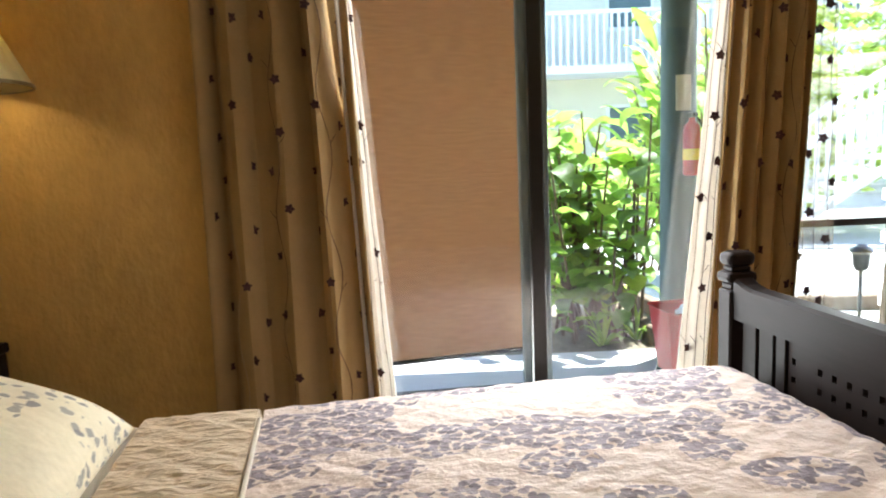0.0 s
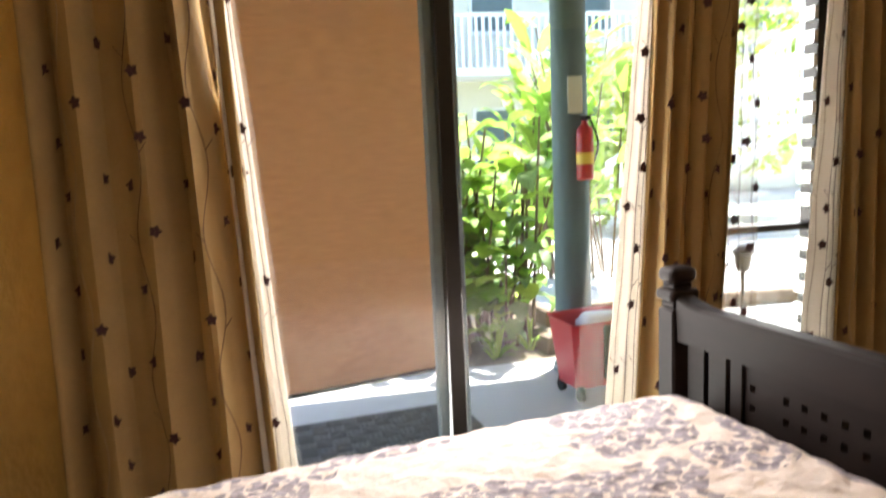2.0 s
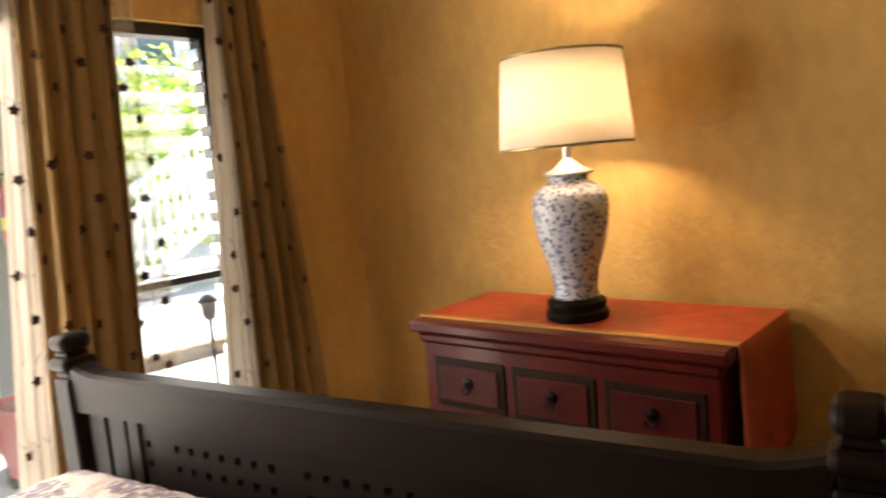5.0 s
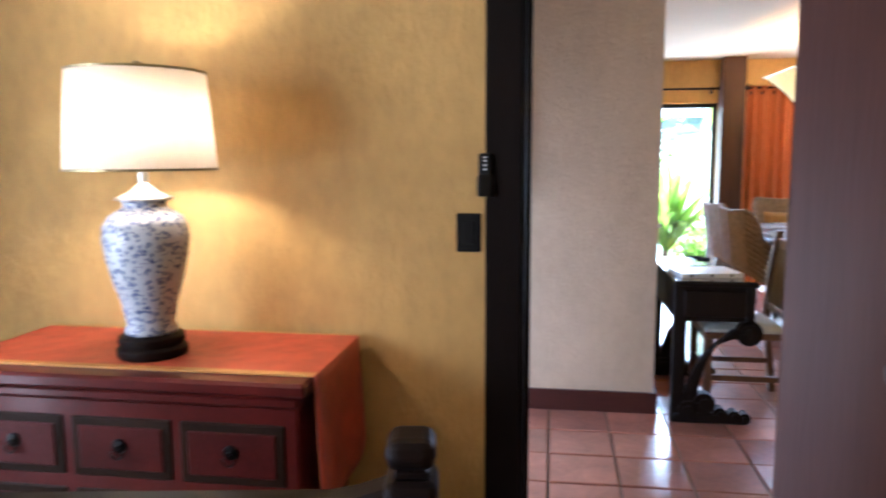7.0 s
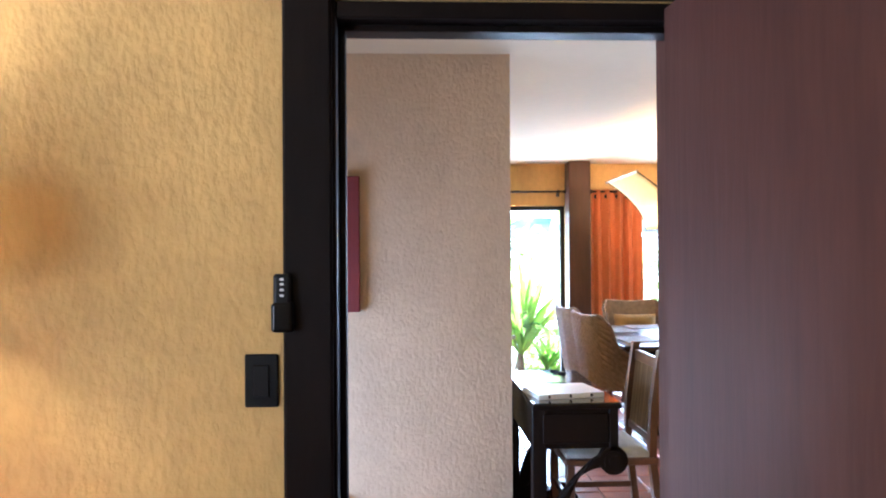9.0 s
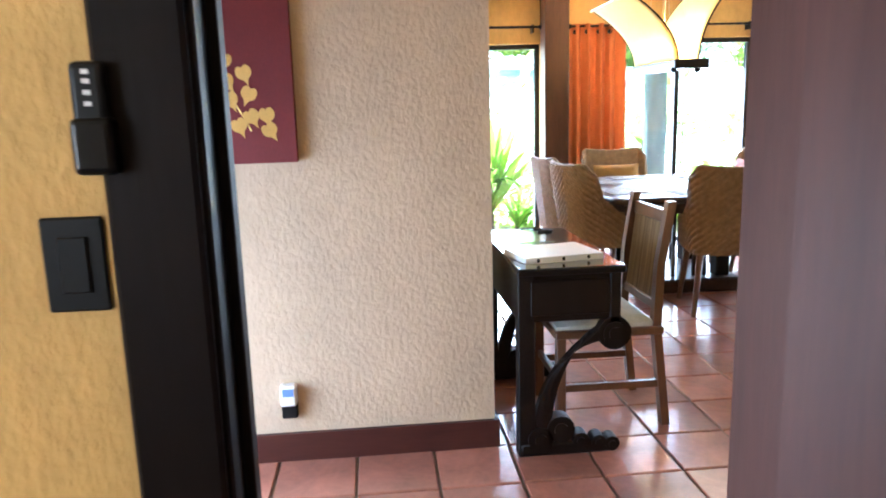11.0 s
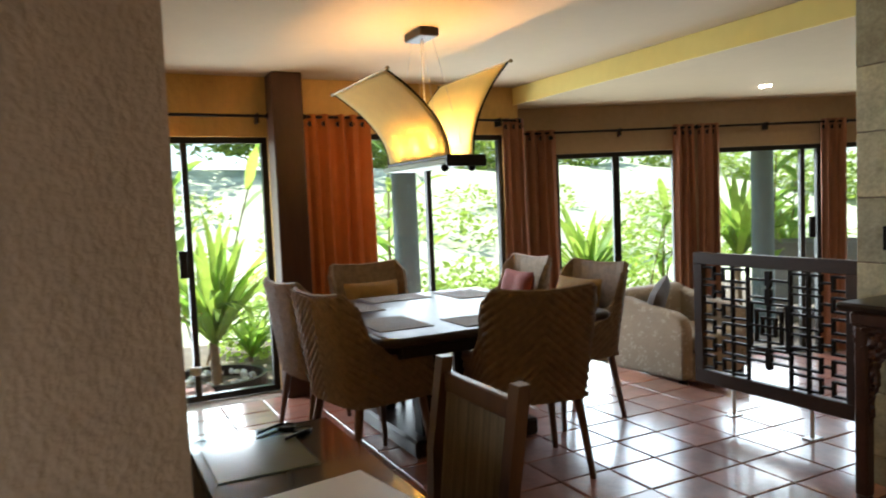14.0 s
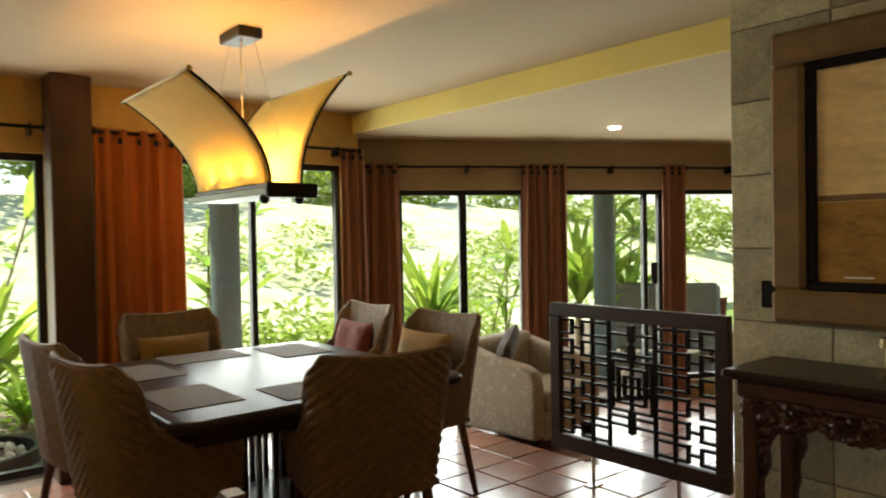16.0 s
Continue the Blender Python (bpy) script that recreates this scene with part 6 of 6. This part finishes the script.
for x, y, r in ((8.99, -3.22, 0.12), (8.3, -7.2, 0.12), (8.95, -0.92, 0.12)):
    col = thing("veranda_column", pose(x, y, -0.2), "round blue-grey veranda column", "column", "veranda columns")
    bm = bmesh.new(); bm_tube(bm, (0, 0, 0), (0, 0, 2.72), r, r * 0.95, 24)
    part("shaft", bm, GREYP, col, "", True)
    bm = bmesh.new(); bm_tube(bm, (0, 0, 0), (0, 0, 0.06), r * 1.2, r * 1.2, 24)
    part("plinth", bm, GREYP, col)
rnd = random.Random(7)
bm = bmesh.new()
rows = []
for i in range(41):
    x_ = 13.5 + 22 * i / 40
    t_ = min(1.0, i / 26)
    rows.append([bm.verts.new((x_, -36 + 1.2 * j, -0.24 + 3.0 * t_ * t_ * (3 - 2 * t_) + (0.20 * noise.noise((x_ * 0.6, j * 0.7, 3)) + 0.09 * noise.noise((x_ * 2, j * 2.2, 5))) * min(1, i / 4))) for j in range(41)])
for a, b in zip(rows, rows[1:]):
    for k in range(40):
        bm.faces.new((a[k], a[k + 1], b[k + 1], b[k]))
tagged(solid("garden_bank", bm, GRAVEL, True), "pale sunlit bank rising behind the garden", "bank", "", "structure")
pr = thing("planter_ring", pose(9.45, -1.52, -0.16), "round dark planter edge filled with white stones", "planter")
bm = bmesh.new()
bm_lathe(bm, [(0.44, 0), (0.44, 0.10), (0.40, 0.10), (0.40, 0.0)], 30)
bmesh.ops.delete(bm, geom=[f for f in bm.faces if len(f.verts) > 4], context="FACES_ONLY")
part("edge", bm, FRAME, pr)
for k in range(26):
    bm = bmesh.new(); bmesh.ops.create_icosphere(bm, subdivisions=1, radius=rnd.uniform(0.03, 0.055))
    a, r = k * 2.4, rnd.uniform(0.24, 0.37)
    bmesh.ops.transform(bm, matrix=pose(r * math.cos(a), r * math.sin(a), 0.06, rnd.uniform(0, 90), 0, 0) @ Matrix.Diagonal((1.2, 1, 0.7, 1)), verts=bm.verts)
    part("stone", bm, ROCK, pr)
for k in range(5):
    bm = bmesh.new(); bm_box(bm, (-0.16, -0.2, 0), (0.16, 0.2, 0.04), 0.02)
    tagged(solid("stepping_stone", bm, CONCRETE, m=pose(9.0 + 0.3 * k, -0.85 - 0.06 * k, -0.165, 0, 0, 20 * k)), "flat pale stepping stone in the garden", "stone", "stepping stones")
sf = thing("outdoor_sofa", pose(8.6, -8.6, -0.16, 0, 0, 40), "grey cushioned outdoor sofa on the veranda", "sofa")
box_part("seat", (-0.7, -0.35, 0.15), (0.7, 0.35, 0.42), GREYSOFA, sf, 0.04)
box_part("backrest", (-0.7, 0.25, 0.42), (0.7, 0.40, 0.95), GREYSOFA, sf, 0.05)
for x, y, a in ((8.02, -8.92, 40), (8.16, -8.72, 58)):
    bm = bmesh.new(); cushion_mesh(bm, 0.34, 0.36, 0.13, 12)
    tagged(solid("sofa_cushion", bm, CUSH_R, True, pose(x, y, 0.43, -14, 0, a)), "rust red cushion on the outdoor sofa", "cushion", "outdoor cushions")
for x in (-0.6, 0.6):
    box_part("foot", (x - 0.03, -0.3, 0), (x + 0.03, 0.35, 0.15), DARK, sf)


def house(name, m, w, d, h, storeys, label):
    t = thing(name, m, label, "house", "houses")
    box_part("wall", (-w / 2, 0, 0), (w / 2, d, h), HOUSEW, t)
    bm = bmesh.new()
    pts = [(-w / 2 - 0.6, -0.8, h), (w / 2 + 0.6, -0.8, h), (w / 2 + 0.6, d + 0.8, h), (-w / 2 - 0.6, d + 0.8, h)]
    lo = [bm.verts.new(p) for p in pts]
    hi = [bm.verts.new((x, d / 2, h + 1.8)) for x in (-w / 2 + 1, w / 2 - 1)]
    bm.faces.new(lo), bm.faces.new((lo[0], lo[1], hi[1], hi[0])), bm.faces.new((lo[2], lo[3], hi[0], hi[1])), bm.faces.new((lo[1], lo[2], hi[1])), bm.faces.new((lo[3], lo[0], hi[0]))
    part("roof", bm, ROOFM, t)
    hs = h / storeys
    for s in range(storeys):
        for k in range(int(w / 2.2)):
            x = -w / 2 + 1.1 + 2.2 * k
            wd = box_part("window", (x - 0.5, -0.05, s * hs + 0.8), (x + 0.5, 0.02, s * hs + 2.1), WHITEWOOD, t)
            box_part("pane", (x - 0.43, -0.06, s * hs + 0.87), (x + 0.43, -0.051, s * hs + 2.03), GREYP, wd)
        if s:
            b = box_part("balcony", (-w / 2, -1.3, s * hs - 0.15), (w / 2, 0, s * hs), WHITEWOOD, t)
            box_part("rail", (-w / 2, -1.3, s * hs + 0.95), (w / 2, -1.24, s * hs + 1.02), WHITEWOOD, b)
            bm = bmesh.new()
            for k in range(int(w / 0.14)):
                bm_box(bm, (-w / 2 + 0.14 * k, -1.29, s * hs), (-w / 2 + 0.14 * k + 0.05, -1.25, s * hs + 0.95))
            tagged(part("baluster", bm, WHITEWOOD, b), kind="stuff")
            for k in range(4):
                x = -w / 2 + 0.1 + (w - 0.2) * k / 3
                box_part("post", (x - 0.07, -1.33, -0.1), (x + 0.07, -1.19, h), WHITEWOOD, t)
    return t


house("neighbour_house", pose(4.5, 15, 0), 16, 7, 5.6, 2, "two-storey pale house with a white balcony")
st = thing("outdoor_stair", pose(6.1, 8.6, 0, 0, 0, 0), "white painted outdoor stair with a railing", "stairs")
for k in range(12):
    box_part("tread", (-1.8 + 0.28 * k, 0, 0.17 * k + 0.12), (-1.5 + 0.28 * k, 1.0, 0.17 * k + 0.17), WHITEWOOD, st)
for y in (-0.04, 1.0):
    bm = bmesh.new()
    for z in (0.05, 0.95):
        a, b = Vector((-1.8, y, z)), Vector((1.6, y, z + 2.06))
        bm_tube(bm, a, b, 0.06, n=6)
    part("stringer", bm, WHITEWOOD, st)
    bm = bmesh.new()
    for k in range(24):
        x = -1.75 + 0.14 * k
        bm_box(bm, (x, y - 0.02, 0.05 + (x + 1.8) * 0.607), (x + 0.04, y + 0.02, 0.95 + (x + 1.8) * 0.607))
    tagged(part("baluster", bm, WHITEWOOD, st), kind="stuff")
pl2 = thing("path_light", pose(2.68, 4.0, -0.01), "dark metal garden path light", "garden light")
bm = bmesh.new(); bm_tube(bm, (0, 0, 0), (0, 0, 0.55), 0.012)
part("stake", bm, BLACKM, pl2)
bm = bmesh.new(); bm_lathe(bm, [(0.03, 0.50), (0.045, 0.53), (0.05, 0.60), (0.07, 0.62), (0.02, 0.66)], 16)
part("lantern_head", bm, BLACKM, pl2, "", True)
# ---- tiles ----
def tile_mesh(name, w, d, h, bev, material):
    bm = bmesh.new()
    lo = [bm.verts.new((x * w / 2, y * d / 2, 0)) for x, y in ((-1, -1), (1, -1), (1, 1), (-1, 1))]
    mid = [bm.verts.new((x * w / 2, y * d / 2, h - bev)) for x, y in ((-1, -1), (1, -1), (1, 1), (-1, 1))]
    hi = [bm.verts.new((x * (w / 2 - bev), y * (d / 2 - bev), h)) for x, y in ((-1, -1), (1, -1), (1, 1), (-1, 1))]
    bm.faces.new(hi)
    for a, b in ((lo, mid), (mid, hi)):
        for k in range(4):
            bm.faces.new((a[k], a[(k + 1) % 4], b[(k + 1) % 4], b[k]))
    return mesh_of(name, bm, material)


rnd = random.Random(12)
P = 0.303
TME = tile_mesh("floor_tile", P - 0.011, P - 0.011, 0.012, 0.004, TILE)
dining, living = bpy.data.objects["floor_dining"], bpy.data.objects["floor_living"]
near, far = [], []
for i in range(-16, 8):
    for j in range(-2, 20):
        x, y = 6.62 + P * (i + 0.5), -4.05 + P * (j - 0.5)
        if x < 2.6 or x > 8.25 or y > 1.0 or y < -4.3:
            continue
        if y > -0.55 and x > 4.12:
            continue
        (near if (x > 3.7 and y < -0.7) or (2.6 < x < 4.2 and y > -1.6) else far).append((x, y, -0.012, dining))
for i in range(-12, 9):
    for j in range(0, 13):
        x, y = 6.62 + P * (i + 0.5), -4.36 - P * (j + 0.5)
        if 2.7 < x < 8.5 - max(0, (-4.2 - y)) * 0.5:
            far.append((x, y, SUNK - 0.012, living))
for x, y, z, owner in near[:300]:
    o = new("tile", TME)
    o.parent = owner
    o.matrix_basis = pose(x, y, z, rnd.uniform(-0.6, 0.6), rnd.uniform(-0.6, 0.6), rnd.choice((0, 90, 180, 270)))
rest = near[300:] + far
for owner in (dining, living):
    verts, faces = [], []
    for x, y, z, ow in rest:
        if ow is not owner:
            continue
        k = len(verts)
        w = P / 2 - 0.0055
        verts += [(x - w, y - w, z), (x + w, y - w, z), (x + w, y + w, z), (x - w, y + w, z), (x - w, y - w, z + 0.012), (x + w, y - w, z + 0.012), (x + w, y + w, z + 0.012), (x - w, y + w, z + 0.012)]
        faces += [tuple(k + q for q in f) for f in ((4, 5, 6, 7), (0, 1, 5, 4), (1, 2, 6, 5), (2, 3, 7, 6), (3, 0, 4, 7))]
    me = bpy.data.meshes.new("tile_field")
    me.from_pydata(verts, [], faces)
    me.materials.append(TILE)
    o = new("tile_field", me)
    o.parent = owner
    tagged(o, "terracotta tiles further off", kind="stuff")
stone = bpy.data.objects["wall_stone"]
SW, SH = 0.40, 0.30
ME_A = tile_mesh("slate", SW - 0.006, SH - 0.006, 0.012, 0.003, STONE)
for j in range(9):
    for i in range(7):
        x = 5.0 - SW * (i + 0.5)
        z = SUNK + SH * (j + 0.5)
        cut = min(1.0, (CEIL_Z - (z - SH / 2) - 0.004) / SH)
        o = new("slate", ME_A)
        o.parent = stone
        o.matrix_basis = pose(x, -3.762, z - SH / 2 + SH * cut / 2, -90, 0, 0) @ Matrix.Diagonal((1, cut, 1, 1)) @ pose(0, 0, 0, rnd.uniform(-0.5, 0.5), rnd.uniform(-0.5, 0.5), rnd.choice((0, 180)))
ME_B = tile_mesh("slate", 0.22, SH - 0.006, 0.012, 0.003, STONE)
for j in range(9):
    z = SUNK + SH * (j + 0.5)
    cut = min(1.0, (CEIL_Z - (z - SH / 2) - 0.004) / SH)
    o = new("slate", ME_B)
    o.parent = stone
    o.matrix_basis = pose(5.0, -3.88, z - SH / 2 + SH * cut / 2, -90, 0, 90) @ Matrix.Diagonal((1, cut, 1, 1))
